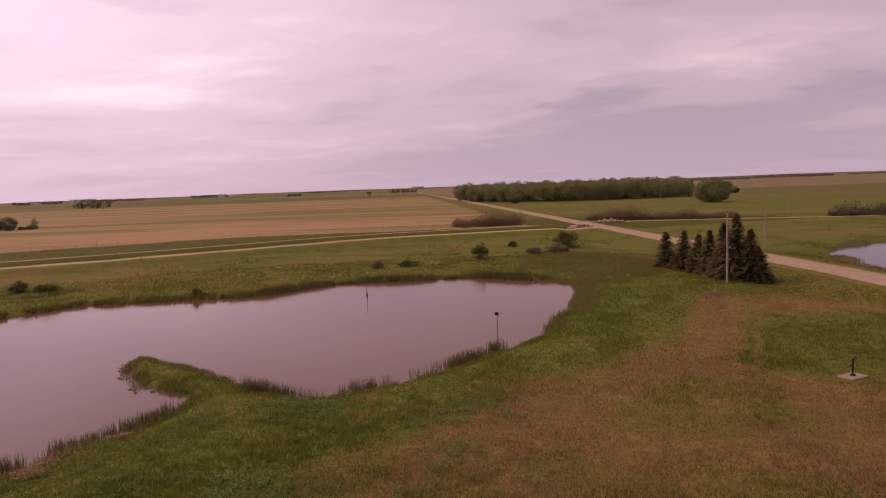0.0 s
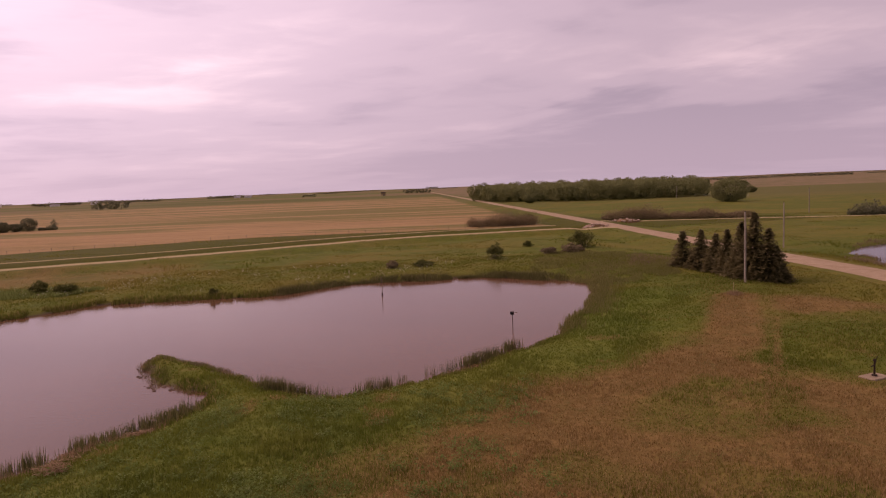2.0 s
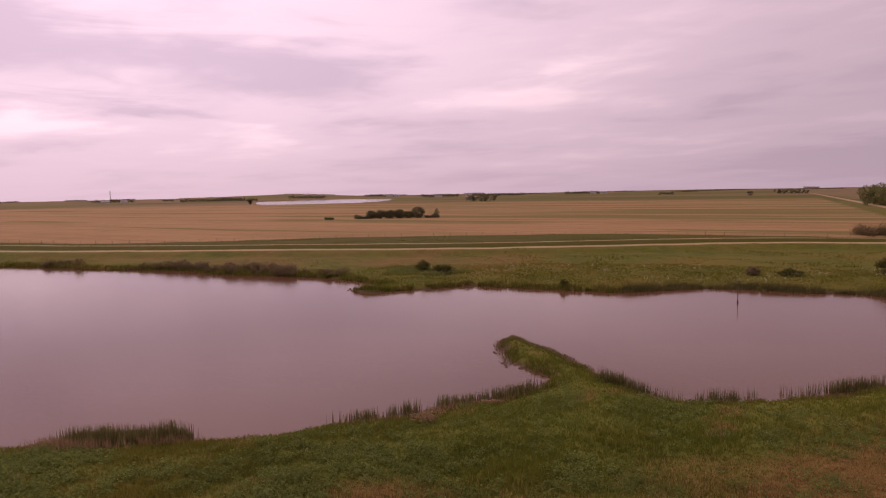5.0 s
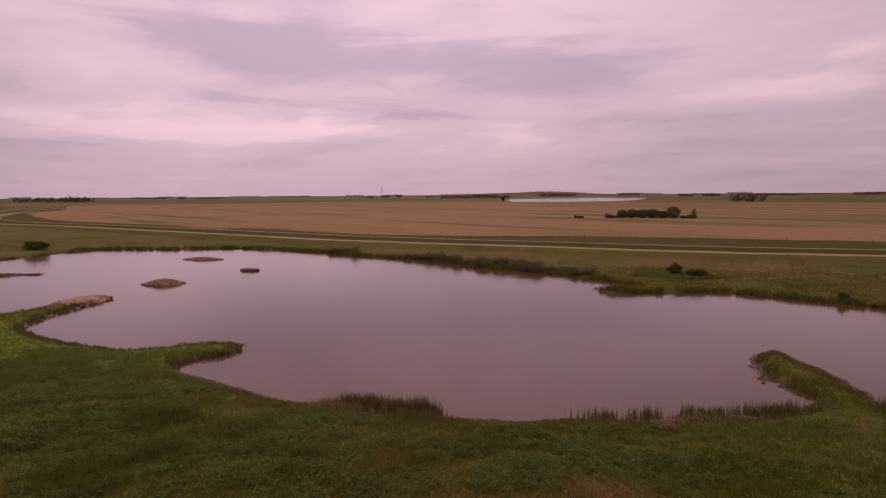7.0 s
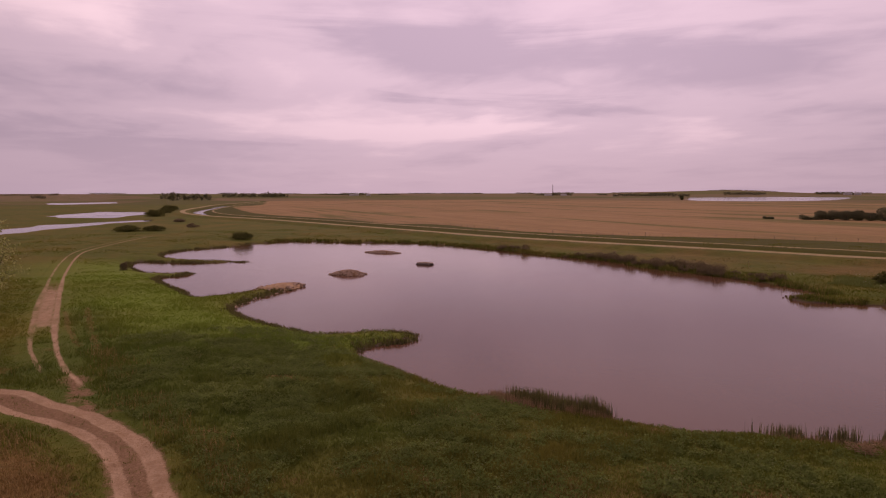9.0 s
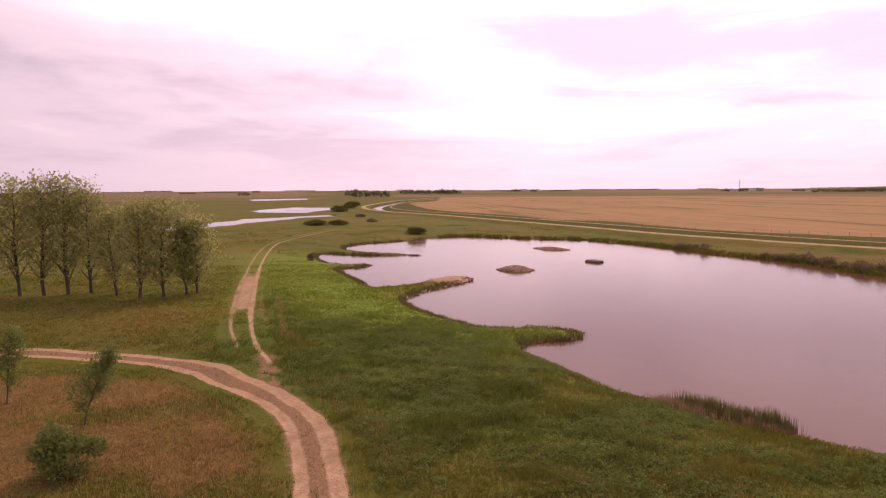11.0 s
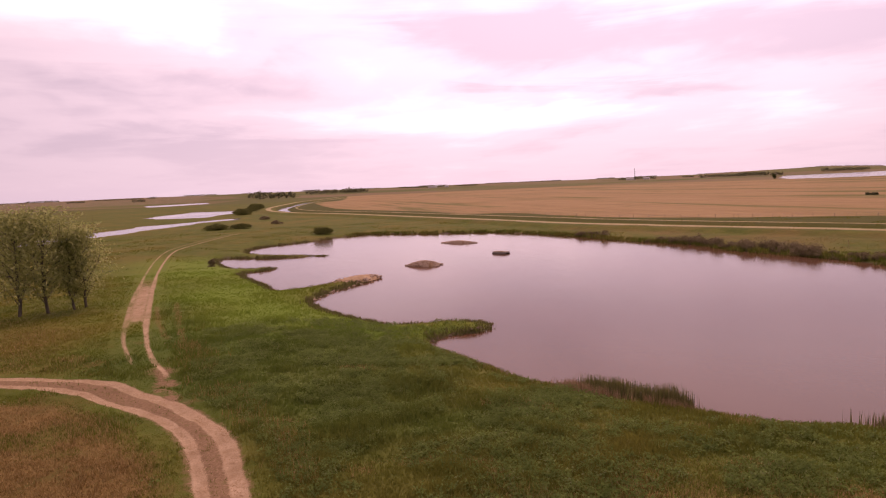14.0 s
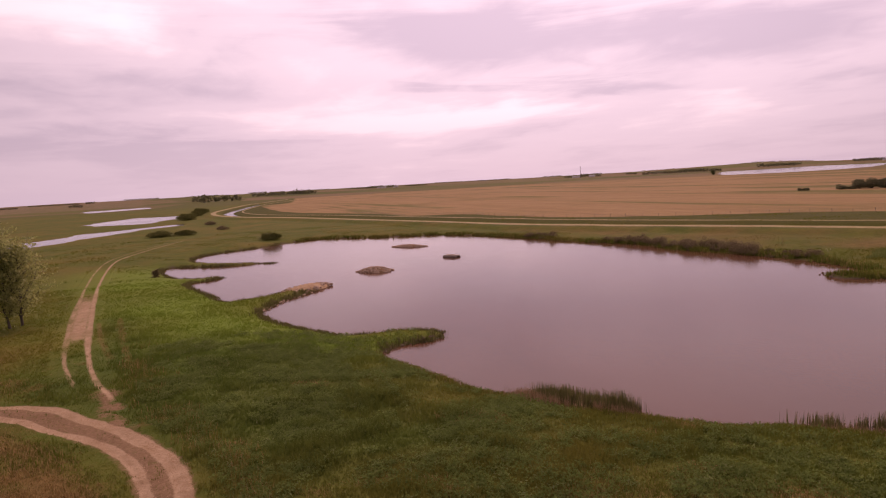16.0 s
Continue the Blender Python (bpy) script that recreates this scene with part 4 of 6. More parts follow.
def make_broadleaf(h, spread, bare, leaves, leaf, seed, material, limbs=16, narrow=True, lean=0.03, trunk_r=None, scatter=0.13, slant=(0, 0)):
    """A leafy tree: bent trunk, rising limbs that fork once, and clusters of leaves round the twigs, with gaps between."""
    rng = np.random.default_rng(seed)
    bend = np.cumsum(rng.normal(0, lean, (8, 2)), axis=0) * h * 0.25
    zs = np.linspace(0, 0.93 * h, 8)
    bend[0] = 0
    bend = bend + np.outer((zs / h) ** 1.3, slant)
    trunk = np.column_stack([bend, zs])
    r0 = trunk_r or 0.014 * h + 0.03
    wood = [tube(trunk, r0 * np.linspace(1, 0.12, 8), 7)]
    tips = []
    for k in range(limbs):
        q = bare + (0.97 - bare) * (k + rng.uniform(0, 1)) / limbs
        base = np.array([np.interp(q * 0.93 * h, zs, bend[:, 0]), np.interp(q * 0.93 * h, zs, bend[:, 1]), q * 0.93 * h])
        a = k * 2.4 + rng.normal(0, 0.4)
        shape = math.sin(math.pi * min(1, (q - bare * 0.6) / (1.02 - bare * 0.6)) ** 0.75) if narrow else math.sqrt(max(0.05, 1 - (2 * (q - bare) / (1 - bare) - 0.8) ** 2))
        long = spread * (0.35 + 0.75 * shape) * rng.uniform(0.7, 1.15)
        rise = (0.75 if narrow else 0.4) * rng.uniform(0.7, 1.3)
        end = base + np.array([math.cos(a) * long, math.sin(a) * long, min(long * rise + 0.12 * h * (1 - q), h * 1.0 - base[2])])
        midp = (base + end) / 2 + rng.normal(0, 0.05 * long, 3)
        rr = r0 * 0.42 * (1 - 0.6 * q)
        wood.append(tube([base, midp, end], [rr, rr * 0.6, rr * 0.15], 5))
        tips += [end, midp * 0.5 + end * 0.5, midp]
        for _ in range(3):
            fork = midp + (end - midp) * rng.uniform(0.1, 0.8)
            e2 = fork + rng.normal(0, 0.30 * long + 0.15, 3) + (0, 0, 0.18 * long)
            wood.append(tube([fork, (fork + e2) / 2 + rng.normal(0, 0.04, 3), e2], [rr * 0.4, rr * 0.25, rr * 0.08], 4))
            tips += [e2, (fork + e2) / 2]
    tips = np.array(tips + [trunk[-1] + (0, 0, 0.03 * h)])
    pick = rng.integers(0, len(tips), leaves)
    c = tips[pick] + rng.normal(0, 1, (leaves, 3)) * (scatter * spread + 0.10) * (0.6 + 0.9 * rng.uniform(0, 1, (leaves, 1)))
    c[:, 2] = np.clip(c[:, 2], 0.35 * bare * h, h * 1.05)
    v, f, tone = leaf_cards(rng, c, leaf)
    wv, wf = joined(wood)
    return mesh_arrays("trunk", wv, wf, M_BARK, True), mesh_arrays("crown", v, f, material, tone=tone)


def make_bush(w, h, leaves, leaf, seed, material):
    """A shrub: many stems from the ground and uneven clumps of leaves."""
    rng = np.random.default_rng(seed)
    wood, c = [], []
    clumps = max(6, int(5 + 3 * w))
    for k in range(clumps):
        a, rad = rng.uniform(0, 2 * math.pi), math.sqrt(rng.uniform(0, 1)) * 0.40 * w
        top = h * (0.85 - 0.5 * (rad / (0.45 * w)) ** 2) * rng.uniform(0.75, 1.12)
        end = np.array([math.cos(a) * rad, math.sin(a) * rad, top * 0.8])
        wood.append(tube([end * (0.25, 0.25, 0), end * (0.6, 0.6, 0.5), end], [0.03, 0.02, 0.008], 4))
        size = np.array([0.17 * w, 0.17 * w, 0.3 * top]) * rng.uniform(0.75, 1.25)
        c.append(end + ball_points(rng, leaves // clumps, size, 0.3) * (1, 1, 1.0))
    c = np.vstack(c)
    c[:, 2] = np.abs(c[:, 2])
    low = rng.normal(0, 1, (leaves // 4, 3)) * (0.2 * w, 0.2 * w, 0.18 * h)
    low[:, 2] = np.abs(low[:, 2])
    c = np.vstack([c, low])
    v, f, tone = leaf_cards(rng, c, leaf)
    wv, wf = joined(wood)
    return mesh_arrays("stems", wv, wf, M_BARK), mesh_arrays("foliage", v, f, material, tone=tone)


def ground_at(px, py):
    return float(sheet_height(np.array([px]), np.array([py]))[0])


def plant(name, place, meshes, label, category, group="", turn=0.0, names=("trunk", "crown")):
    ob = thing(name, (*place, ground_at(*place) - 0.04), label, category, group, turn=turn)
    for n, me in zip(names, meshes):
        part(n, me, ob)
    return ob


# spruces by the road
for k, (px, py, h, r) in enumerate([(29.2, 90.4, 4.8, 1.7), (30.5, 87.2, 5.1, 1.8), (31.4, 84.7, 4.9, 1.65), (32.0, 82.4, 5.5, 1.6), (32.6, 79.4, 6.7, 2.0), (33.1, 77.4, 7.9, 2.15), (34.1, 76.2, 6.2, 2.1), (35.1, 76.2, 4.2, 1.7)]):
    plant("spruce_tree", (px, py), make_spruce(h, r, 40 + k), "dark green spruce with boughs down to the ground", "tree", "row of spruces by the gravel road", 40 * k)

# poplars beyond the farm track
for k, (px, py, h, sp, ln) in enumerate([(-80.8, -36.9, 14.0, 2.0, 0.03), (-81.5, -34.5, 13.8, 1.9, 0.03), (-82.4, -32.3, 12.9, 1.9, 0.03), (-79.9, -28.6, 9.9, 1.6, 0.03), (-77.6, -25.4, 11.2, 1.9, 0.03),
                                         (-78.5, -23.0, 10.9, 2.2, 0.03), (-79.7, -20.7, 8.3, 1.3, 0.06), (-80.5, -19.7, 9.0, 1.7, 0.05), (-81.0, -39.6, 13.6, 2.0, 0.03), (-80.0, -42.8, 12.8, 2.0, 0.03)]):
    plant("poplar_tree", (px, py), make_broadleaf(h, 1.3 * sp, 0.09, 3600, 0.165, 60 + k, M_POPLAR, 34, lean=ln, scatter=0.13), "tall slender poplar with sparse olive leaves", "tree", "row of poplars on the meadow", 70 * k)
for k, (px, py, h, sp, ln) in enumerate([(-34.4, -15.6, 4.2, 0.62, 0.03), (-38.8, -21.4, 4.6, 0.7, 0.04)]):
    plant("poplar_sapling", (px, py), make_broadleaf(h, 1.15 * sp, 0.12, 2600, 0.08, 90 + k, M_YOUNG, 14, True, ln, 0.05, slant=((0.3, 1.7), (0.1, 0.5))[k]), "young leaning poplar sapling with fresh leaves", "tree", "saplings inside the track loop", 0)
plant("leafy_sapling", (-27.6, -13.8), make_bush(2.9, 2.9, 4200, 0.085, 95, M_YOUNG), "broad young tree with light green leaves", "tree", "saplings inside the track loop", 0, ("stems", "foliage"))

# shrubs round the pond and in the meadow
BUSHES = [(-32.6, 83.2, 1.6, 1.2, 0), (-57.4, 17.3, 0.9, 0.4, 0), (4.7, 108, 3.3, 2.9, 0), (11.8, 126, 2.2, 1.3, 0), (21.2, 121, 5.2, 3.7, 0), (-11.5, 101.5, 2.1, 1.3, 1), (-6.8, 103, 3.6, 1.0, 0), (-57.5, 87.2, 3.0, 1.9, 0), (-53.4, 86.2, 3.2, 1.7, 0),
          (21.9, 224, 3.5, 2.4, 0), (-183.9, 17, 6.0, 2.3, 0), (-233, -12.5, 9.0, 2.2, 0), (-232, -5, 7.0, 2.2, 0), (-252, 7.4, 4.5, 1.6, 1), (-376, -6, 11, 4.4, 0), (-478, 2, 12, 4.8, 0),
          (-120.5, -8.5, 1.8, 1.6, 1), (-440, 0, 8, 3.2, 0), (-300, 4, 5, 1.6, 1), (18, 113, 4.0, 1.8, 1), (14, 112, 3.0, 1.5, 1)]
for k, (px, py, w, h, brown) in enumerate(BUSHES):
    plant("bush", (px, py), make_bush(w, h, int(250 + 280 * w), 0.10 + 0.013 * w, 120 + k, M_BROWN_BUSH if brown else M_BUSH),
          "brownish half-bare shrub in the meadow" if brown else "dense dark green willow shrub in the meadow", "bush", "shrubs round the pond", 50 * k, ("stems", "foliage"))


def thicket(name, a, b, depth, h, count, leaf, seed, material, label, per=420):
    """A long uneven mass of shrubs."""
    rng = np.random.default_rng(seed)
    a, b = np.array(a, float), np.array(b, float)
    t = b - a
    n = np.array([-t[1], t[0]]) / np.hypot(*t)
    c = []
    for k in range(count):
        p = a + t * (k + rng.uniform(0, 1)) / count + n * rng.uniform(-0.5, 0.5) * depth
        hh = h * rng.uniform(0.55, 1.15) * (0.22 + 2.6 * float(fbm(p[:1], p[1:], 5, 2, seed)[0]) ** 1.8)
        w = min(depth, 1.6 * hh) * rng.uniform(0.5, 0.9)
        q = ball_points(rng, per, (w * 0.75, w * 0.75, hh * 0.55), 0.1) + (0, 0, hh * 0.42)
        q[:, 2] = np.abs(q[:, 2])
        c.append(q + (p[0], p[1], ground_at(p[0], p[1])))
    v, f, tone = leaf_cards(rng, np.vstack(c), leaf)
    return tagged(new(name, mesh_arrays(name, v, f, material, tone=tone)), label, "shrubs", kind="stuff")


thicket("bank_brush", (-68, 80.2), (-80, 78.6), 2.6, 0.8, 26, 0.11, 301, M_BROWN_BUSH, "dark brush along the pond's far bank", 260)
thicket("bank_brush", (-78, 79.4), (-97, 77.0), 3.0, 1.15, 52, 0.11, 307, M_BROWN_BUSH, "dark brush along the pond's far bank", 260)
thicket("bank_brush", (-97, 77.4), (-106, 77.4), 2.0, 0.8, 24, 0.12, 308, M_BROWN_BUSH, "low brush along the pond's far bank", 200)
thicket("bank_brush", (-106, 77), (-114, 74.2), 2.6, 1.1, 15, 0.11, 302, M_BROWN_BUSH, "dark brush along the pond's far bank", 240)
thicket("bank_brush", (-127, 71.4), (-136, 70), 2.6, 1.0, 16, 0.13, 303, M_BROWN_BUSH, "dark brush along the pond's far bank", 200)
thicket("roadside_brush", (2, 191), (20, 195), 7.0, 3.0, 60, 0.15, 304, M_DRY_BRUSH, "brownish brush beside the field corner")
thicket("roadside_brush", (42, 204), (82, 191), 8.0, 2.6, 110, 0.15, 305, M_DRY_BRUSH, "brownish brush across the gravel road")
thicket("willow_row", (104, 183), (152, 170), 6.0, 3.3, 46, 0.28, 306, M_BELT, "dark row of willows in the pasture")
thicket("field_clump", (-210, 259.8), (-205.6, 263.2), 3.0, 1.7, 6, 0.3, 309, M_BELT, "low dark bushes in the stubble field", 220)
thicket("field_clump", (-222, 250), (-219, 252), 2.5, 2.2, 4, 0.3, 310, M_BELT, "low dark bush in the stubble field", 220)
thicket("field_clump", (-181.8, 280.3), (-177, 283.4), 3.5, 2.2, 7, 0.32, 311, M_BELT, "low dark bushes in the stubble field", 220)
thicket("pond_spit_brush", (-52, 69.5), (-50, 72), 1.2, 0.7, 4, 0.15, 312, M_BROWN_BUSH, "low brush on the small spit", 150)
for k, (px, py, h, sp) in enumerate([(-784, 715, 6.5, 1.8)]):
    plant("round_tree", (px, py), make_broadleaf(h, sp, 0.06, 3200, 0.05 * h + 0.12, 330 + k, M_CLUMP, 30, False, 0.02), "broad round tree with dense dark foliage", "tree", "single trees in the fields")


def make_dome(w, h, leaves, leaf, seed, material):
    """A round field tree: a few stems and overlapping lobes of leaves down to the grass."""
    rng = np.random.default_rng(seed)
    wood = []
    for k in range(7):
        a = k * 0.9 + rng.uniform(0, 0.4)
        end = np.array([math.cos(a) * w * 0.28, math.sin(a) * w * 0.28, h * rng.uniform(0.5, 0.75)])
        wood.append(tube([end * (0.1, 0.1, 0), end * (0.5, 0.5, 0.55), end], [0.02 * w, 0.013 * w, 0.004 * w], 5))
    c, lobes, tones = [], 64, []
    for k in range(lobes):
        d = rng.normal(size=3)
        d /= np.linalg.norm(d)
        o = np.array([d[0] * 0.37 * w, d[1] * 0.37 * w, h * (0.46 + 0.36 * d[2])]) * rng.uniform(0.88, 1.04)
        q = ball_points(rng, leaves // lobes, (0.15 * w, 0.15 * w, 0.15 * h), 0.5) + o
        q[:, 2] = np.abs(q[:, 2])
        c.append(q)
        tones.append(np.full(4 * len(q), rng.uniform(0, 1)))
    v, f, tone = leaf_cards(rng, np.vstack(c), leaf)
    wv, wf = joined(wood)
    return mesh_arrays("stems", wv, wf, M_BARK, True), mesh_arrays("foliage", v, f, material, tone=0.5 * tone + 0.5 * np.concatenate(tones))


for k, (px, py, w, h) in enumerate([(-204.5, 265, 7.0, 4.6), (-200.6, 267.2, 6.6, 5.0), (-196.6, 269.8, 6.6, 4.6), (-193, 272.6, 6.4, 5.2), (-189.2, 275.2, 5.6, 4.0), (-185.3, 277.9, 7.2, 6.2)]):
    plant("field_tree", (px, py), make_dome(w, h, 2600, 0.24, 350 + k, M_BELT), "round dark tree of a clump in the stubble", "tree", "clump of trees in the stubble field", 0, ("stems", "foliage"))
for k, (px, py, w, h) in enumerate([(121, 308, 18, 11.8), (39.2, 402, 8.5, 6.4), (191, 450, 7, 4.6)]):
    plant("round_tree", (px, py), make_dome(w, h, 11000, 0.11 + 0.012 * w, 340 + k, M_WOODS), "broad round tree with foliage down to the grass", "tree", "single trees in the fields", 0, ("stems", "foliage"))


def woods(name, place_list, h, leaf, per, seed, label, material):
    rng = np.random.default_rng(seed)
    c, lobes = [], []
    for px, py in place_list:
        base = ground_at(px, py)
        hh = h * rng.uniform(0.72, 1.08)
        w = hh * rng.uniform(0.36, 0.48)
        for _ in range(7):
            o = rng.normal(size=3)
            o *= np.array((0.62 * w, 0.62 * w, 0.33 * hh)) / np.linalg.norm(o)
            q = ball_points(rng, per // 7, (w * 0.46, w * 0.46, hh * 0.20), 0.5) + o + (0, 0, hh * 0.50)
            q[:, 2] = np.clip(q[:, 2], 0.3, hh * 1.02)
            c.append(q + (px, py, base))
            lobes.append(rng.uniform(0, 1))
    v, f, tone = leaf_cards(rng, np.vstack(c), leaf)
    tree = np.repeat(lobes, len(tone) // len(lobes))
    return tagged(new(name, mesh_arrays(name, v, f, material, tone=0.45 * tone + 0.55 * tree)), label, "trees", kind="stuff")


wrng = np.random.default_rng(400)
WOODS = np.array([(4, 482), (30, 436), (72, 396), (110, 400), (150, 408), (158, 470), (90, 520), (20, 540)], float)
spots = []
for k in range(9000):
    p = np.array([wrng.uniform(0, 160), wrng.uniform(390, 545)])
    if outside(p[:1], p[1:], WOODS)[0] < -1 and all(np.hypot(*(p - q)) > 5.0 for q in spots):
        spots.append(p)
woods("woods", spots, 12.8, 0.44, 900, 401, "dense dark green deciduous woods beside the road", M_WOODS)


def shelterbelt(az, dist, width, h, seed, name="far_trees", label="small dark clump of far-off trees", material=M_BELT):
    rng = np.random.default_rng(seed)
    a = radians(az)
    c = np.array([-math.sin(a), math.cos(a)]) * dist
    t = np.array([math.cos(a), math.sin(a)])
    n = max(3, int(width / (h * 0.30)))
    places = [c + t * width * ((k + rng.uniform()) / n - 0.5) + np.array([-math.sin(a), math.cos(a)]) * rng.uniform(-0.5, 0.5) * h for k in range(n)]
    return woods(name, places, h, 0.13 * h, 42, seed, label, material)


for k, (az, dist, width, h) in enumerate([(4.0, 1400, 56, 10), (13.0, 1500, 30, 8), (28.2, 900, 40, 11), (83.0, 1690, 150, 12), (88.4, 1134, 74, 13), (81.6, 1700, 45, 14),
                                          (98.5, 1640, 26, 8), (50, 1900, 200, 10), (43, 2300, 120, 12), (-15, 1900, 160, 8), (-21, 1900, 210, 8), (-27, 2100, 200, 9)]):
    shelterbelt(az, dist, width, h, 420 + k)
hrng = np.random.default_rng(450)
for k in range(54):
    az = -34 + 152 * (k + hrng.uniform(0, 1)) / 54
    shelterbelt(az, hrng.uniform(2300, 4300), hrng.uniform(25, 190), hrng.uniform(4, 10), 460 + k, label="thin belt of far-off trees on the skyline", material=M_BELT)


# ---- grass, reeds ----
def blades(rng, px, py, pz, height, width, per, lean=0.45):
    """Tufts of single three-cornered blades."""
    n = len(px) * per
    bx = np.repeat(px, per) + rng.normal(0, 0.09, n)
    by = np.repeat(py, per) + rng.normal(0, 0.09, n)
    bz = np.repeat(pz, per)
    h = np.repeat(height, per) * rng.uniform(0.55, 1.15, n)
    a, b = rng.uniform(0, 2 * math.pi, n), rng.uniform(0, 2 * math.pi, n)
    w = width * rng.uniform(0.6, 1.3, n)
    l = h * lean * rng.uniform(0, 1, n)
    v = np.stack([np.stack([bx - np.cos(a) * w, by - np.sin(a) * w, bz - 0.03], 1), np.stack([bx + np.cos(a) * w, by + np.sin(a) * w, bz - 0.03], 1),
                  np.stack([bx + np.cos(b) * l, by + np.sin(b) * l, bz + h], 1)], 1).reshape(-1, 3)
    return v, np.arange(3 * n).reshape(n, 3), n


def near_track(px, py):
    return np.minimum(line_distance(px, py, resample(LOOP, 2.0))[0], line_distance(px, py, resample(TWO_TRACK, 3.0))[0])


def meadow_grass():
    rng = np.random.default_rng(500)
    n = 380000
    r = 17 + 95 * rng.uniform(0, 1, n) ** 1.35
    az = rng.uniform(radians(-38), radians(122), n)
    px, py = -np.sin(az) * r, np.cos(az) * r
    d = shore(px, py)
    wear = np.zeros(n)
    by_track = near_track(px, py) < 3.2
    rut, soil = track_wear(px[by_track], py[by_track])
    wear[by_track] = rut + 0.75 * soil
    keep = (d > 0.15) & (wear < rng.uniform(0.15, 0.62, n)) & (np.abs(px - road_x(py)) > 4)
    px, py, d = px[keep], py[keep], d[keep]
    dry = dry_amount(px, py)
    clump = fbm(px, py, 3.0, 3, 60)
    tall = shady_amount(px, py) * step_smooth(0.40, 0.62, fbm(px, py, 1.7, 3, 61))
    h = (1 + 1.7 * tall) * (0.07 + 0.15 * step_smooth(0.35, 0.75, clump)) * (1 - 0.4 * dry)
    r = np.hypot(px, py)
    pz = sheet_height(px, py) + 0.025
    v, f, m = blades(rng, px, py, pz, h, 0.020, 3)
    wide = 1 + (np.repeat(r, 9) / 110)
    c = np.repeat(v.reshape(-1, 3, 3).mean(1), 3, axis=0)
    v = c + (v - c) * np.stack([wide, wide, np.ones_like(wide)], 1)
    tone = np.repeat(rng.uniform(0, 1, m), 3)
    ob = new("meadow_grass", mesh_arrays("meadow_grass", v, f, M_GRASS, tone=tone, dry=np.repeat(dry, 9), bright=np.repeat(bright_amount(px, py), 9), shady=np.repeat(shady_amount(px, py), 9)))
    tagged(ob, "uneven green and dry meadow grass", "grass", kind="stuff")


meadow_grass()


def distant_grass():
    """Coarser tussocks on the far side of the pond, up to the field."""
    rng = np.random.default_rng(505)
    n = 120000
    r = 95 + 130 * rng.uniform(0, 1, n)
    az = rng.uniform(radians(-36), radians(118), n)
    px, py = -np.sin(az) * r, np.cos(az) * r
    d = shore(px, py)
    keep = (d > 0.3) & (near_track(px, py) > 1.6) & (np.abs(px - road_x(py)) > 4.6) & (line_distance(px, py, LEVEE_LINE)[0] > 1.8) & (field_amount(px, py) < 0.5)
    keep &= (outside(px, py, ROAD_POND) > 1) & (fbm(px, py, 6, 3, 62) > 0.50)
    px, py = px[keep], py[keep]
    dry = dry_amount(px, py)
    v, f, m = blades(rng, px, py, sheet_height(px, py), 0.09 + 0.22 * step_smooth(0.4, 0.75, fbm(px, py, 5, 3, 63)), 0.045, 3, 0.7)
    ob = new("distant_grass", mesh_arrays("distant_grass", v, f, M_GRASS, tone=np.repeat(rng.uniform(0, 1, m), 3), dry=np.repeat(dry, 9),
                                          bright=np.repeat(bright_amount(px, py), 9), shady=np.zeros(9 * len(px))))
    tagged(ob, "coarse grass tussocks beyond the pond", "grass", kind="stuff")


distant_grass()


def rank_herbs():
    """Leafy clumps of nettle and thistle standing in the taller grass."""
    rng = np.random.default_rng(507)
    n = 44000
    px, py = rng.uniform(-62, 4, n), rng.uniform(-6, 42, n)
    weight = shady_amount(px, py) * step_smooth(0.42, 0.6, fbm(px, py, 2.4, 3, 80)) + 0.10 * step_smooth(0.55, 0.65, fbm(px, py, 3, 3, 81))
    keep = (rng.uniform(0, 1, n) < weight) & (shore(px, py) > 0.6) & (near_track(px, py) > 2.2) & (np.hypot(px, py) > 17)
    px, py = px[keep], py[keep]
    h = 0.16 + 0.28 * fbm(px, py, 2.0, 2, 82)
    per = 22
    c = np.repeat(np.column_stack([px, py, sheet_height(px, py)]), per, axis=0)
    hh = np.repeat(h, per)
    c = c + rng.normal(0, 1, c.shape) * np.column_stack([0.17 + 0 * hh, 0.17 + 0 * hh, 0.0 * hh])
    c[:, 2] += hh * rng.uniform(0.15, 1.0, len(hh))
    v, f, tone = leaf_cards(rng, c, 0.065, 0.3)
    ob = new("rank_herbs", mesh_arrays("rank_herbs", v, f, M_HERB, tone=0.5 * tone + 0.5 * np.repeat(np.repeat(rng.uniform(0, 1, len(px)), per), 4)))
    tagged(ob, "green leafy herbs in clumps among the grass", "weeds", kind="stuff")


rank_herbs()


def shore_fringe(name, line, count, spread, height, width, per, seed, material, label, inland=0.2, lean=0.3, dead=0.0):
    """Upright growth along a stretch of the shore."""
    rng = np.random.default_rng(seed)
    line = resample(np.array(line, float), 0.25)
    k = rng.integers(0, len(line), count)
    px = line[k, 0] + rng.normal(0, spread, count)
    py = line[k, 1] + rng.normal(0, spread, count)
    patch = fbm(px, py, 1.6, 2, seed)
    d = shore(px, py)
    keep = (d > -0.9 + inland) & (d < 4.0) & (patch > 0.34)
    px, py, d = px[keep], py[keep], d[keep]
    pz = np.maximum(sheet_height(px, py), -0.15)
    v, f, m = blades(rng, px, py, pz, height * (0.7 + 0.6 * fbm(px, py, 2.0, 2, seed + 1)), width, per, lean)
    ob = new(name, mesh_arrays(name, v, f, material, tone=np.repeat(rng.uniform(0, 1, m), 3), dry=np.repeat(rng.uniform(0, 0.5, m), 3), shady=np.full(3 * m, 0.6)))
    return tagged(ob, label, "reeds", kind="stuff")


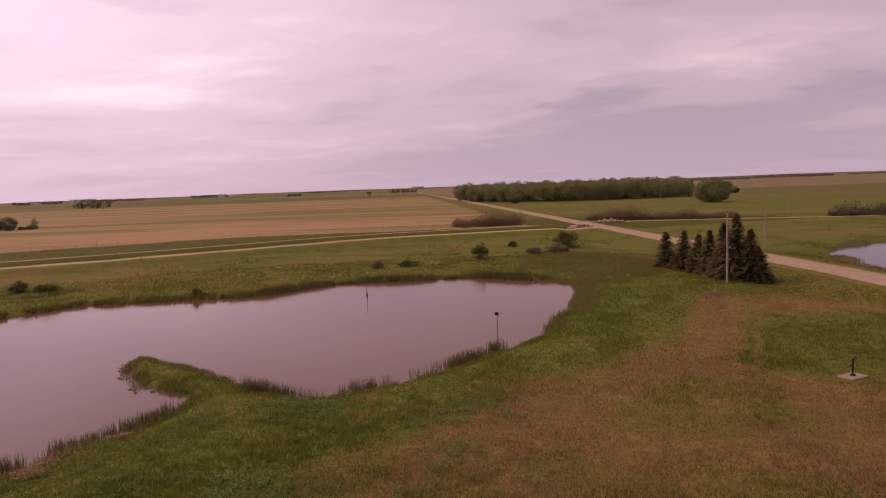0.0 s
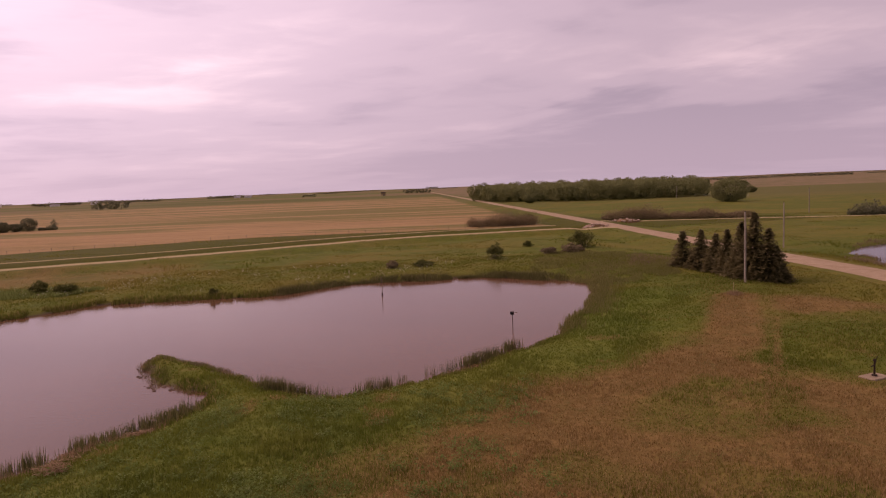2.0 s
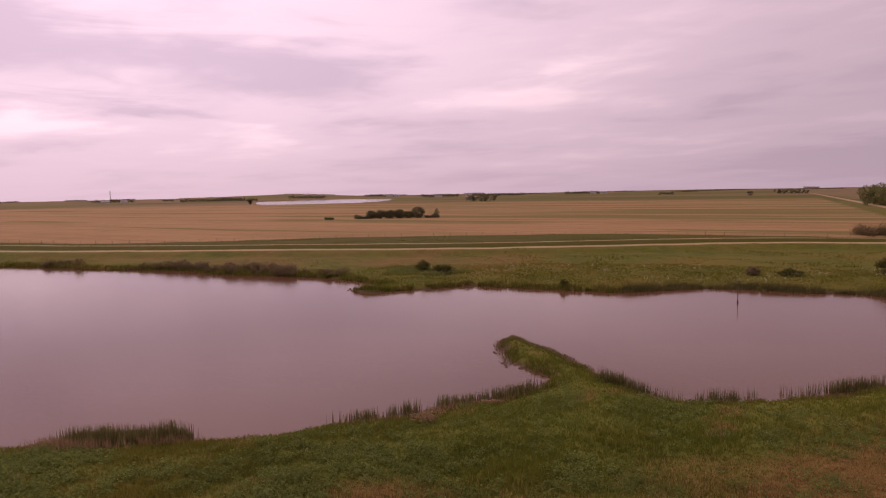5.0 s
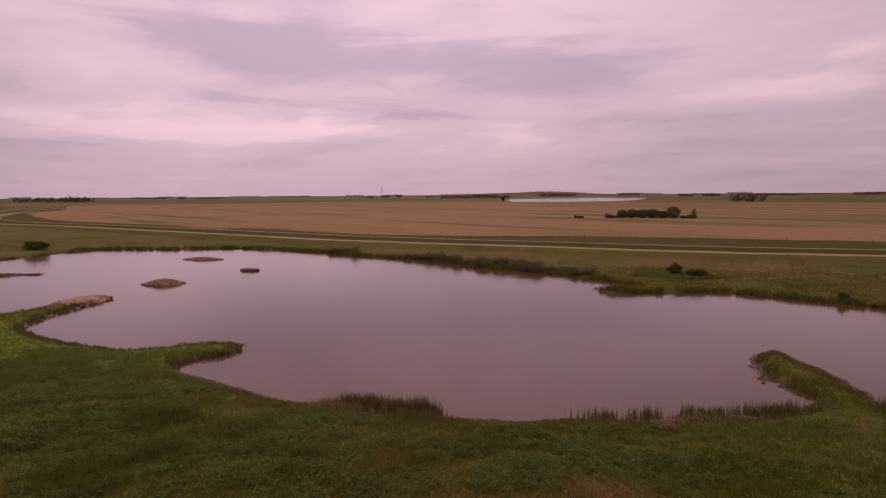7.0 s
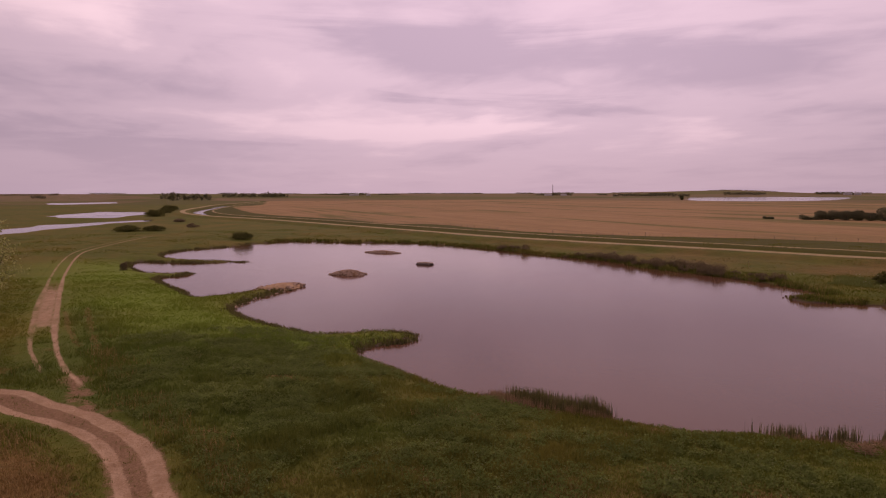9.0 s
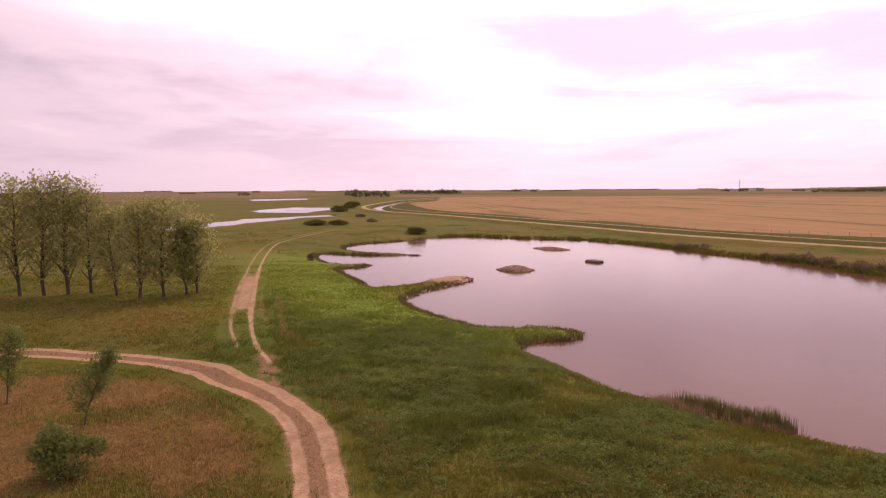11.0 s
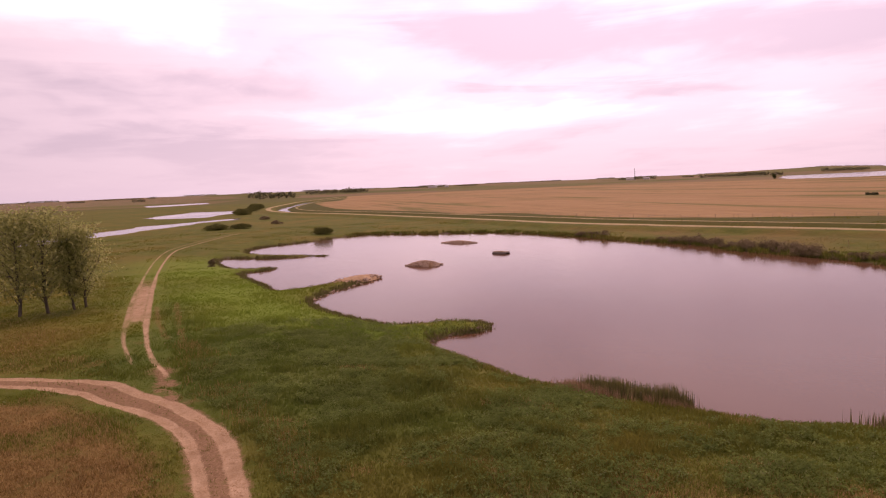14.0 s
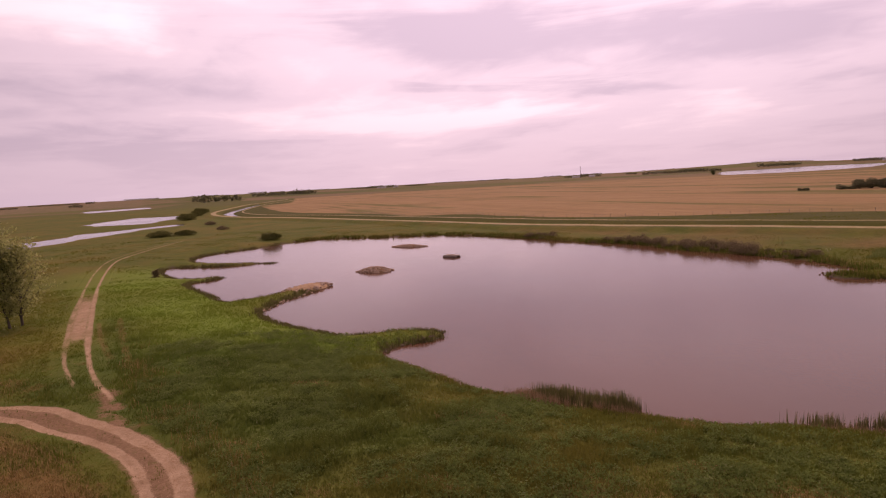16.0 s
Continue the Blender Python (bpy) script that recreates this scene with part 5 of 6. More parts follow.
def seed_grass():
    """Taller pale-headed grass where the meadow meets the farm track."""
    rng = np.random.default_rng(540)
    line = resample(np.array([(-62, -7.5), (-54, -6.2), (-46, -5.0), (-38, -3.2), (-30, -0.6), (-24, 1.0)]), 0.2)
    n = 1300
    k = rng.integers(0, len(line), n)
    px, py = line[k, 0] + rng.normal(0, 0.8, n), line[k, 1] + rng.normal(0, 0.8, n)
    keep = (near_track(px, py) > 1.5) & (fbm(px, py, 2.2, 3, 541) > 0.46)
    px, py = px[keep], py[keep]
    v, f, m = blades(rng, px, py, sheet_height(px, py), 0.35 + 0.3 * fbm(px, py, 2, 2, 542), 0.022, 4, 0.5)
    tone = np.repeat(rng.uniform(0, 1, m), 3)
    ob = new("seed_grass", mesh_arrays("seed_grass", v, f, M_GRASS, tone=tone, dry=np.repeat(rng.uniform(0.1, 0.65, m), 3), shady=np.full(3 * m, 0.4)))
    tagged(ob, "tall pale-headed grass beside the farm track", "grass", kind="stuff")


seed_grass()


def reed_area(name, poly, count, height, width, seed, material, label):
    """Rank upright growth over a patch of wet ground, thinner towards its rim."""
    rng = np.random.default_rng(seed)
    poly = np.array(poly, float)
    lo, hi = poly.min(0), poly.max(0)
    px, py = rng.uniform(lo[0], hi[0], count), rng.uniform(lo[1], hi[1], count)
    inside = -outside(px, py, poly)
    keep = (inside > 2.5 * fbm(px, py, 4, 3, seed)) & (fbm(px, py, 2.5, 3, seed + 1) > 0.36) & (shore(px, py) > -0.6)
    px, py = px[keep], py[keep]
    pz = np.maximum(sheet_height(px, py), -0.1)
    v, f, m = blades(rng, px, py, pz, height * (0.45 + 1.1 * fbm(px, py, 3.5, 3, seed + 2)), width, 3, 0.35)
    tone = np.repeat(np.repeat(fbm(px, py, 5, 2, seed + 3), 3) * 0.7 + rng.uniform(0, 0.45, m), 3)
    ob = new(name, mesh_arrays(name, v, f, material, tone=tone, dry=np.zeros(3 * m)))
    return tagged(ob, label, "reeds", kind="stuff")


reed_area("rank_reeds", [(8, 91), (14, 82), (20, 79), (28, 84), (31, 98), (27, 112), (17, 118), (9, 106)], 15000, 0.36, 0.030, 530, M_RANK, "rank olive reeds on wet ground at the pond's end")
reed_area("rank_reeds", [(22, 92), (30, 90), (33, 100), (28, 110), (23, 106)], 1300, 0.5, 0.030, 531, M_DRY_BRUSH, "brown rank growth near the spruces")
reed_area("rank_reeds", [(48, 78), (54, 74), (60, 92), (66, 104), (76, 116), (66, 116), (56, 102), (50, 90)], 8000, 0.5, 0.035, 532, M_DRY_BRUSH, "dead reeds round the roadside slough")
reed_area("flowering_weeds", [(-52, 82), (-62, 81), (-66, 88), (-56, 93), (-46, 90)], 4000, 0.45, 0.06, 533, M_YOUNG, "pale flowering weeds on the far bank")
def flower_heads(poly, count, seed):
    """Pale flower heads of weeds scattered in drifts over the bank."""
    rng = np.random.default_rng(seed)
    poly = np.array(poly, float)
    lo, hi = poly.min(0), poly.max(0)
    px, py = rng.uniform(lo[0], hi[0], count), rng.uniform(lo[1], hi[1], count)
    keep = (outside(px, py, poly) < 0) & (fbm(px, py, 5, 3, seed) > 0.52) & (shore(px, py) > 0.8)
    px, py = px[keep], py[keep]
    c = np.column_stack([px, py, sheet_height(px, py) + rng.uniform(0.25, 0.55, len(px))])
    c = np.repeat(c, 4, axis=0) + rng.normal(0, 0.09, (4 * len(px), 3))
    v, f, tone = leaf_cards(rng, c, 0.07, 0.2)
    tagged(new("flower_heads", mesh_arrays("flower_heads", v, f, M_FLOWER, tone=tone)), "pale flower heads of weeds on the far bank", "weeds", kind="stuff")


flower_heads([(8, 96), (-12, 93.5), (-30, 83.5), (-46, 82), (-60, 83), (-70, 81), (-66, 90), (-50, 96), (-30, 104), (-5, 108), (10, 112)], 2600, 535)
shore_fringe("cattails", [(-34.8, 18.2), (-32.4, 19.5), (-30.2, 21.4)], 1300, 0.45, 1.2, 0.034, 3, 510, M_REED, "green cattail bed at the water's edge", -0.3, 0.14)
shore_fringe("cattails", [(-24.4, 28.6), (-22.5, 31), (-20.3, 34.4), (-18.6, 37), (-17.6, 38.6)], 2000, 0.6, 0.9, 0.030, 3, 511, M_REED, "green cattail bed at the water's edge", -0.3, 0.14)
shore_fringe("dead_stems", [(-35.4, 16.9), (-32.2, 18.8), (-29.5, 21.0)], 1700, 0.40, 0.60, 0.022, 3, 512, M_STRAW, "pale dead cattail stems before the green bed", 0.0, 0.4)
shore_fringe("dead_stems", [(-23.6, 28.4), (-21.6, 30.8), (-19.6, 33.9), (-18.2, 36)], 1500, 0.5, 0.42, 0.022, 3, 513, M_STRAW, "pale dead cattail stems before the green bed", 0.0, 0.5)


def straw_mat(px, py, long, wide, turn, count, seed):
    """Dead reeds pressed flat into a tangled pale mat."""
    rng = np.random.default_rng(seed)
    a = radians(turn)
    u, w = rng.normal(0, 0.42 * long, count), rng.normal(0, 0.42 * wide, count)
    x0, y0 = px + u * math.cos(a) - w * math.sin(a), py + u * math.sin(a) + w * math.cos(a)
    keep = (shore(x0, y0) > 0.15) & (fbm(x0, y0, 0.9, 2, seed) > 0.46)
    x0, y0 = x0[keep], y0[keep]
    n = len(x0)
    z0 = sheet_height(x0, y0) + rng.uniform(0.08, 0.30, n)
    d = a + rng.normal(0, 1.3, n)
    ray = np.stack([np.cos(d), np.sin(d), rng.normal(0, 0.22, n)], 1) * rng.uniform(0.10, 0.28, (n, 1))
    side = np.stack([-np.sin(d), np.cos(d), rng.normal(0, 0.4, n)], 1) * rng.uniform(0.012, 0.028, (n, 1))
    p = np.stack([x0, y0, z0], 1)
    v = np.stack([p - ray - side, p + ray - side * 0.5, p + ray + side * 0.5, p - ray + side], 1).reshape(-1, 3)
    ob = new("dead_reeds", mesh_arrays("dead_reeds", v, np.arange(4 * n).reshape(n, 4), M_STRAW, tone=np.repeat(rng.uniform(0, 1, n), 4)))
    return tagged(ob, "flattened straw-coloured dead reeds in a tangled mat", "reeds", kind="stuff")


for k, (px, py, long, wide, turn, count) in enumerate([(-17.9, 33.7, 0.9, 0.6, 60, 170), (-20.1, 29.9, 1.9, 1.2, 40, 230), (-19.3, 29.0, 1.0, 0.6, 20, 110), (-28.5, 17.4, 0.8, 0.5, 40, 70),
                                                       (-32.6, 18.6, 3.6, 0.6, 32, 130), (-16.8, 36.6, 0.9, 0.5, 70, 60)]):
    straw_mat(px, py, long, wide, turn, count, 560 + k)


def track_crumbs(name, line, count, spread, seed):
    """Loose gravel and clods strewn along a worn track."""
    rng = np.random.default_rng(seed)
    line = resample(line, 0.2)
    k = rng.integers(0, len(line), count)
    px, py = line[k, 0] + rng.normal(0, spread, count), line[k, 1] + rng.normal(0, spread, count)
    p = np.stack([px, py, sheet_height(px, py) + 0.03], 1)
    s = rng.uniform(0.015, 0.05, (count, 1))
    d = rng.uniform(0, 2 * math.pi, count)
    a = np.stack([np.cos(d), np.sin(d), np.zeros(count)], 1) * s
    b = np.stack([-np.sin(d), np.cos(d), np.zeros(count)], 1) * s * rng.uniform(0.6, 1.0, (count, 1))
    top = p + np.stack([np.zeros(count), np.zeros(count), 0.7 * s[:, 0]], 1)
    v = np.stack([p - a, p - b, p + a, p + b, top], 1).reshape(-1, 3)
    i = 5 * np.arange(count)
    f = np.stack([np.stack([i + q, i + (q + 1) % 4, i + 4], 1) for q in range(4)], 1).reshape(-1, 3)
    ob = new(name, mesh_arrays(name, v, f, M_DIRT))
    return tagged(ob, "loose gravel and dry clods strewn along the track", "gravel", kind="stuff")


track_crumbs("loose_gravel", RUT_A[(RUT_A[:, 1] > -30) & (RUT_A[:, 0] < -14)], 4500, 0.34, 570)
track_crumbs("loose_gravel", RUT_B[(RUT_B[:, 1] > -30) & (RUT_B[:, 0] < -14)], 3800, 0.30, 571)
track_crumbs("loose_gravel", TWO_TRACK[(TWO_TRACK[:, 0] > -98) & (TWO_TRACK[:, 0] < -64)], 5500, 0.85, 572)
track_crumbs("loose_gravel", TWO_TRACK[TWO_TRACK[:, 0] > -62], 1200, 0.9, 573)
shore_fringe("cattails", [(-13.5, 42.8), (-9.4, 41.9), (-7, 42.3), (-5.2, 43.6)], 1700, 0.45, 0.9, 0.020, 3, 514, M_REED, "green cattail bed at the water's edge", -0.2, 0.22)
shore_fringe("cattails", [(-3.2, 45.4), (-1, 47), (1.4, 49.4), (3.4, 52.4)], 1100, 0.35, 1.0, 0.018, 3, 515, M_REED, "brown-tipped reeds at the water's edge", -0.3, 0.2)
shore_fringe("cattails", [(8.5, 58), (10, 63), (12.5, 68), (14.6, 76), (16, 83), (14, 86.5)], 3600, 1.3, 0.60, 0.024, 3, 516, M_RANK, "tall reeds at the pond's end", 0.0, 0.25)
shore_fringe("cattails", [(11.9, 88), (3.9, 92.8), (-4.8, 92.3), (-12, 92.2), (-18.5, 89.6), (-24, 83.6)], 8000, 0.7, 0.62, 0.028, 3, 517, M_REED, "band of reeds along the far shore", 0.0, 0.25)
shore_fringe("shore_grass", [(-25, 83), (-41, 81.3), (-46, 80.3), (-52, 71.7), (-57, 70)], 3000, 0.6, 0.55, 0.05, 3, 518, M_GRASS, "rank grass along the far shore", 0.3, 0.4)
shore_fringe("shore_grass", [tuple(p) for p in FAR_SHORE[22:]], 9000, 0.8, 0.6, 0.07, 3, 519, M_GRASS, "rank grass along the far shore", 0.3, 0.4)
shore_fringe("shore_grass", [tuple(p) for p in WEST_SHORE], 9000, 0.45, 0.42, 0.04, 3, 520, M_REED, "rank grass along the western spits", 0.3, 0.4)
shore_fringe("shore_grass", [tuple(p) for p in NEAR_SHORE], 9000, 0.45, 0.30, 0.03, 4, 521, M_GRASS, "rank grass along the near shore", 0.3, 0.5)
shore_fringe("spit_weeds", [(-18.6, 42.4), (-22, 44.4), (-24, 47), (-25.2, 50), (-25.2, 52), (-22, 50.4), (-16.5, 46.4)], 1300, 0.35, 0.30, 0.03, 3, 522, M_BROWN_BUSH, "dead weeds on the rim of the spit", 0.2, 0.4)


# ---- stones, islands, fixtures ----
def stone_meshes(count, seed, material):
    rng = np.random.default_rng(seed)
    out = []
    for k in range(count):
        bm = bmesh.new()
        bmesh.ops.create_icosphere(bm, subdivisions=1, radius=0.5)
        sx = rng.uniform(0.7, 1.2, 3) * (1, 1, 0.7)
        for v in bm.verts:
            v.co = Vector((v.co[0] * sx[0], v.co[1] * sx[1], v.co[2] * sx[2])) * rng.uniform(0.8, 1.15)
        out.append(bm_mesh("stone", bm, material))
    return out


STONES = stone_meshes(6, 600, M_STONE)
BROWN_STONES = stone_meshes(6, 640, M_BROWN_STONE)


def stone_heap(name, place, length, width, height, turn, count, size, seed, label, category, level=0.0):
    """A low mound with loose stones bedded in it, each of them a piece of its own."""
    rng = np.random.default_rng(seed)
    ob = thing(name, (*place, level), label, category, turn=turn)
    n, m = 20, 9
    v = []
    for i in range(m):
        for j in range(n):
            a, q = 2 * math.pi * j / n, i / (m - 1)
            rr = q * (1 + 0.14 * math.sin(3 * a + seed) + 0.08 * math.sin(5 * a))
            v.append((math.cos(a) * rr * length / 2 * 1.04, math.sin(a) * rr * width / 2 * 1.04, height * (1 - q ** 1.8) * rng.uniform(0.85, 1.1) - 0.35 * q * q))
    i = np.arange(n * m).reshape(m, n)
    f = np.stack([i[:-1], np.roll(i, -1, 1)[:-1], np.roll(i, -1, 1)[1:], i[1:]], -1).reshape(-1, 4)
    part("mound", mesh_arrays("mound", v, f[:, ::-1], M_SOIL, True), ob)
    for k in range(count):
        a, q = rng.uniform(0, 2 * math.pi), math.sqrt(rng.uniform(0, 0.98))
        s = size * rng.uniform(0.55, 1.5)
        p = (math.cos(a) * q * length / 2, math.sin(a) * q * width / 2, max(0.0, height * (1 - q ** 1.8) - 0.1) + s * 0.08)
        part("stone", STONES[k % 6], ob, "", pose(*p, rng.uniform(-25, 25), rng.uniform(-25, 25), rng.uniform(0, 360)) @ Matrix.Scale(s, 4))
    return ob


stone_heap("stone_island", (-103.3, 25.2), 6.4, 4.6, 0.75, 60, 300, 0.34, 601, "low nesting island of heaped field stones", "island")
stone_heap("stone_island", (-138.6, 42.2), 9.0, 3.4, 0.5, 45, 280, 0.36, 602, "long low nesting island of heaped field stones", "island")
stone_heap("stone_pile", (33.5, 171), 8.0, 2.4, 0.9, 20, 46, 0.8, 603, "pale stones piled by the canal culvert", "stone pile", 1.0)
stone_heap("stone_pile", (45.5, 190), 9.0, 2.0, 0.8, -15, 40, 0.8, 604, "pale stones piled across the road", "stone pile", 1.0)
srng = np.random.default_rng(606)
spit = tagged(new("gravel_tip", None), "bare gravel and stones on the spit's tip", "gravel", kind="structure")
spit.matrix_basis = pose(-91.2, 12.2, 0.30)
gv, gf = [], []
for i in range(7):
    for j in range(16):
        a, q = 2 * math.pi * j / 16, i / 6
        gv.append((math.cos(a) * q * 4.9 * (1 + 0.1 * math.sin(3 * a)), math.sin(a) * q * 2.3, 0.42 * (1 - q * q) - 0.25 * q * q))
gi = np.arange(112).reshape(7, 16)
gf = np.stack([gi[:-1], np.roll(gi, -1, 1)[:-1], np.roll(gi, -1, 1)[1:], gi[1:]], -1).reshape(-1, 4)
part("gravel_bed", mesh_arrays("gravel_bed", gv, gf[:, ::-1], M_DIRT, True), spit, "", pose(0, 0, 0, 0, 0, 130))
for k in range(60):
    a, q = srng.uniform(0, 2 * math.pi), math.sqrt(srng.uniform(0.3, 1))
    p = pose(0, 0, 0, 0, 0, 130) @ Vector((math.cos(a) * q * 4.8, math.sin(a) * q * 2.3, 0.38 * (1 - q * q) - 0.1))
    part("stone", STONES[k % 6], spit, "", pose(*p, 0, 0, srng.uniform(0, 360)) @ Matrix.Scale(0.45 * srng.uniform(0.5, 1.5), 4))


def box_mesh(name, sx, sy, sz, material, bevel=0.01):
    bm = bmesh.new()
    bmesh.ops.create_cube(bm, size=1)
    for v in bm.verts:
        v.co = Vector((v.co[0] * sx, v.co[1] * sy, v.co[2] * sz))
    if bevel:
        bmesh.ops.bevel(bm, geom=bm.edges[:], offset=bevel, segments=1, affect="EDGES")
    return bm_mesh(name, bm, material)


def rod_mesh(name, r0, r1, h, material, sides=8):
    v, f = tube([(0, 0, 0), (0, 0, h * 0.5), (0, 0, h)], [r0, (r0 + r1) / 2, r1], sides)
    bm = bmesh.new()
    vs = [bm.verts.new(q) for q in v]
    for q in f:
        bm.faces.new([vs[i] for i in q])
    bm.faces.new(vs[:sides])
    bm.faces.new(vs[-sides:])
    return bm_mesh(name, bm, material, False)


# nesting raft of timbers
raft = thing("nesting_raft", (-112.2, 42.0, 0), "weathered timber nesting raft afloat on the pond", "raft", turn=33)
for k, yy in enumerate((-0.62, 0.62)):
    part("float_log", rod_mesh("float_log", 0.14, 0.13, 3.0, M_POST), raft, "", pose(-1.5, yy, 0.05, 0, 90, 0))
frng0 = np.random.default_rng(609)
for k in range(9):
    part("plank", box_mesh("plank", 0.27, 1.5, 0.05, M_DECK), raft, "", pose(-1.2 + 0.3 * k, 0, 0.37, 0, 0, frng0.normal(0, 2)))
for k, yy in enumerate((-0.7, 0.7)):
    part("side_board", box_mesh("side_board", 2.7, 0.06, 0.20, M_DECK), raft, "", pose(0, yy, 0.255))
for k, xx in enumerate((-1.36, 1.36)):
    part("end_board", box_mesh("end_board", 0.06, 1.3, 0.18, M_DECK), raft, "", pose(xx, 0, 0.255))
nest_v, nest_f, nest_t = leaf_cards(np.random.default_rng(610), np.random.default_rng(611).normal(0, 1, (70, 3)) * (0.5, 0.25, 0.02) + (0, 0, 0.42), 0.08, 0.9)
straw = part("straw_bed", mesh_arrays("straw_bed", nest_v, nest_f, M_STRAW, tone=nest_t), raft)

tagged(straw, "loose straw bedding", kind="stuff")

# nest tubs on stakes in the water
stake = thing("nest_tube", (3.9, 59.2, 0), "dark nesting tube on an iron stake in the pond", "nest tube")
part("stake", rod_mesh("stake", 0.035, 0.03, 2.3, M_IRON), stake, "", pose(0, 0, -1.0))
nest = part("tube", rod_mesh("tube", 0.12, 0.12, 0.30, M_DARK, 12), stake, "", pose(-0.2, 0, 1.42, 0, 90, 0))
part("rim", rod_mesh("rim", 0.132, 0.132, 0.04, M_IRON, 12), nest, "", pose(0, 0, 0.28))
part("perch", box_mesh("perch", 0.24, 0.12, 0.05, M_POST), stake, "", pose(0.32, 0, 1.44))
part("bracket", box_mesh("bracket", 0.34, 0.1, 0.06, M_IRON), stake, "", pose(0, 0, 1.28))
stake = thing("marker_stake", (-10.5, 80.7, 0), "thin marker stake with a dark float in the pond", "stake")
part("pole", rod_mesh("pole", 0.04, 0.035, 2.7, M_POST), stake, "", pose(0, 0, -0.7))
part("float", rod_mesh("float", 0.11, 0.09, 0.30, M_DARK, 10), stake, "", pose(0, 0, -0.06))

# hand pump on a concrete pad
pump = thing("hand_pump", (23.3, 38.5, ground_at(23.3, 38.5)), "rusty iron hand pump on a cracked concrete well pad", "pump", turn=25)
part("pad", box_mesh("pad", 1.45, 1.0, 0.2, M_CONCRETE, 0.04), pump, "pale concrete pad")
barrel = part("barrel", rod_mesh("barrel", 0.055, 0.048, 0.88, M_IRON, 10), pump, "", pose(0, 0, 0.12))
part("base_flange", rod_mesh("base_flange", 0.16, 0.13, 0.07, M_IRON, 10), pump, "", pose(0, 0, 0.13))
part("spout", rod_mesh("spout", 0.045, 0.035, 0.3, M_IRON, 8), barrel, "", pose(0, 0, 0.64, 0, -105, 0))
part("cap", rod_mesh("cap", 0.09, 0.06, 0.11, M_IRON, 10), barrel, "", pose(0, 0, 0.87))
part("handle", box_mesh("handle", 0.045, 0.03, 0.55, M_IRON), pump, "", pose(0.12, 0, 0.98, 0, 24, 0))

# poles
def power_pole(place, h, label, arm=False):
    ob = thing("utility_pole", (*place, ground_at(*place) - 0.2), label, "pole", "poles along the road")
    part("shaft", rod_mesh("shaft", 0.115, 0.085, h + 0.2, M_POLE, 10), ob)
    part("top_cap", rod_mesh("top_cap", 0.095, 0.05, 0.1, M_IRON, 10), ob, "", pose(0, 0, h + 0.2))
    part("ground_wire", rod_mesh("ground_wire", 0.015, 0.015, h * 0.85, M_WIRE, 5), ob, "", pose(0.125, 0, 0.2))
    return ob


power_pole((30.8, 74.4), 7.9, "weathered wooden pole in front of the spruces")
power_pole((52, 110.5), 7.4, "weathered wooden pole across the road")
power_pole((101.5, 200), 7.3, "weathered wooden pole in the pasture")
power_pole((121.5, 386), 7.2, "weathered wooden pole by the woods")

stake = thing("survey_stake", (26.7, 67.3, ground_at(26.7, 67.3)), "thin pale stake standing in a tuft of dry grass", "stake")
part("rod", rod_mesh("rod", 0.035, 0.03, 1.25, M_PALE_TRACK, 6), stake)
srng = np.random.default_rng(620)
tv, tf, tm = blades(srng, srng.normal(0, 0.35, 160), srng.normal(0, 0.3, 160), np.zeros(160), np.full(160, 0.4), 0.03, 3)
part("dry_tuft", mesh_arrays("dry_tuft", tv, tf, M_STRAW, tone=np.repeat(srng.uniform(0, 1, tm), 3)), stake, "tuft of dry grass")

bank_stake = thing("bank_stake", (-79.5, 86.5, ground_at(-79.5, 86.5)), "short pale stake standing on the far bank", "stake")
part("rod", rod_mesh("rod", 0.06, 0.05, 0.95, M_PALE_TRACK, 6), bank_stake)
part("top_cap", rod_mesh("top_cap", 0.07, 0.04, 0.07, M_IRON, 6), bank_stake, "", pose(0, 0, 0.95))

# fence along the stubble field
fence_line = resample(offset_line(resample(FIELD_LINE, 8.0), 0.9), 4.6)
fence_line = fence_line[(fence_line[:, 0] < road_x(fence_line[:, 1]) - 12) & (fence_line[:, 0] > -330)]
fence = thing("field_fence", (0, 0, 0), "long wire fence with wooden posts along the stubble", "fence")
post_me = rod_mesh("post", 0.045, 0.038, 1.15, M_POST, 6)
frng = np.random.default_rng(630)
heights = sheet_height(fence_line[:, 0], fence_line[:, 1])
for (px, py), pz in zip(fence_line, heights):
    part("post", post_me, fence, "", pose(px, py, pz - 0.2, frng.normal(0, 3), frng.normal(0, 3), frng.uniform(0, 360)))
for k, up in enumerate((0.35, 0.62, 0.88)):
    wv, wf = tube(np.column_stack([fence_line, heights + up]), np.full(len(fence_line), 0.006), 3)
    part("wire", mesh_arrays("wire", wv, wf, M_WIRE), fence)

# small shed far out on the field
shed = thing("farm_shed", (-143, 1190, 1.0), "small tan farm shed with a dark gable roof", "shed", turn=15)
part("wall", box_mesh("wall", 8.0, 6.0, 4.0, M_PALE_TRACK, 0.05), shed, "", pose(0, 0, 2.0))
bm = bmesh.new()
rv = [bm.verts.new(q) for q in ((-4.3, -3.4, 4.0), (4.3, -3.4, 4.0), (4.3, 3.4, 4.0), (-4.3, 3.4, 4.0), (-4.3, 0, 6.2), (4.3, 0, 6.2))]
for q in ((0, 1, 5, 4), (2, 3, 4, 5), (0, 4, 3), (1, 2, 5), (3, 2, 1, 0)):
    bm.faces.new([rv[k] for k in q])
part("roof", bm_mesh("roof", bm, M_IRON), shed, "dark gable roof")
part("door", box_mesh("door", 2.6, 0.1, 2.9, M_POST), shed, "", pose(0.5, -3.06, 1.45))


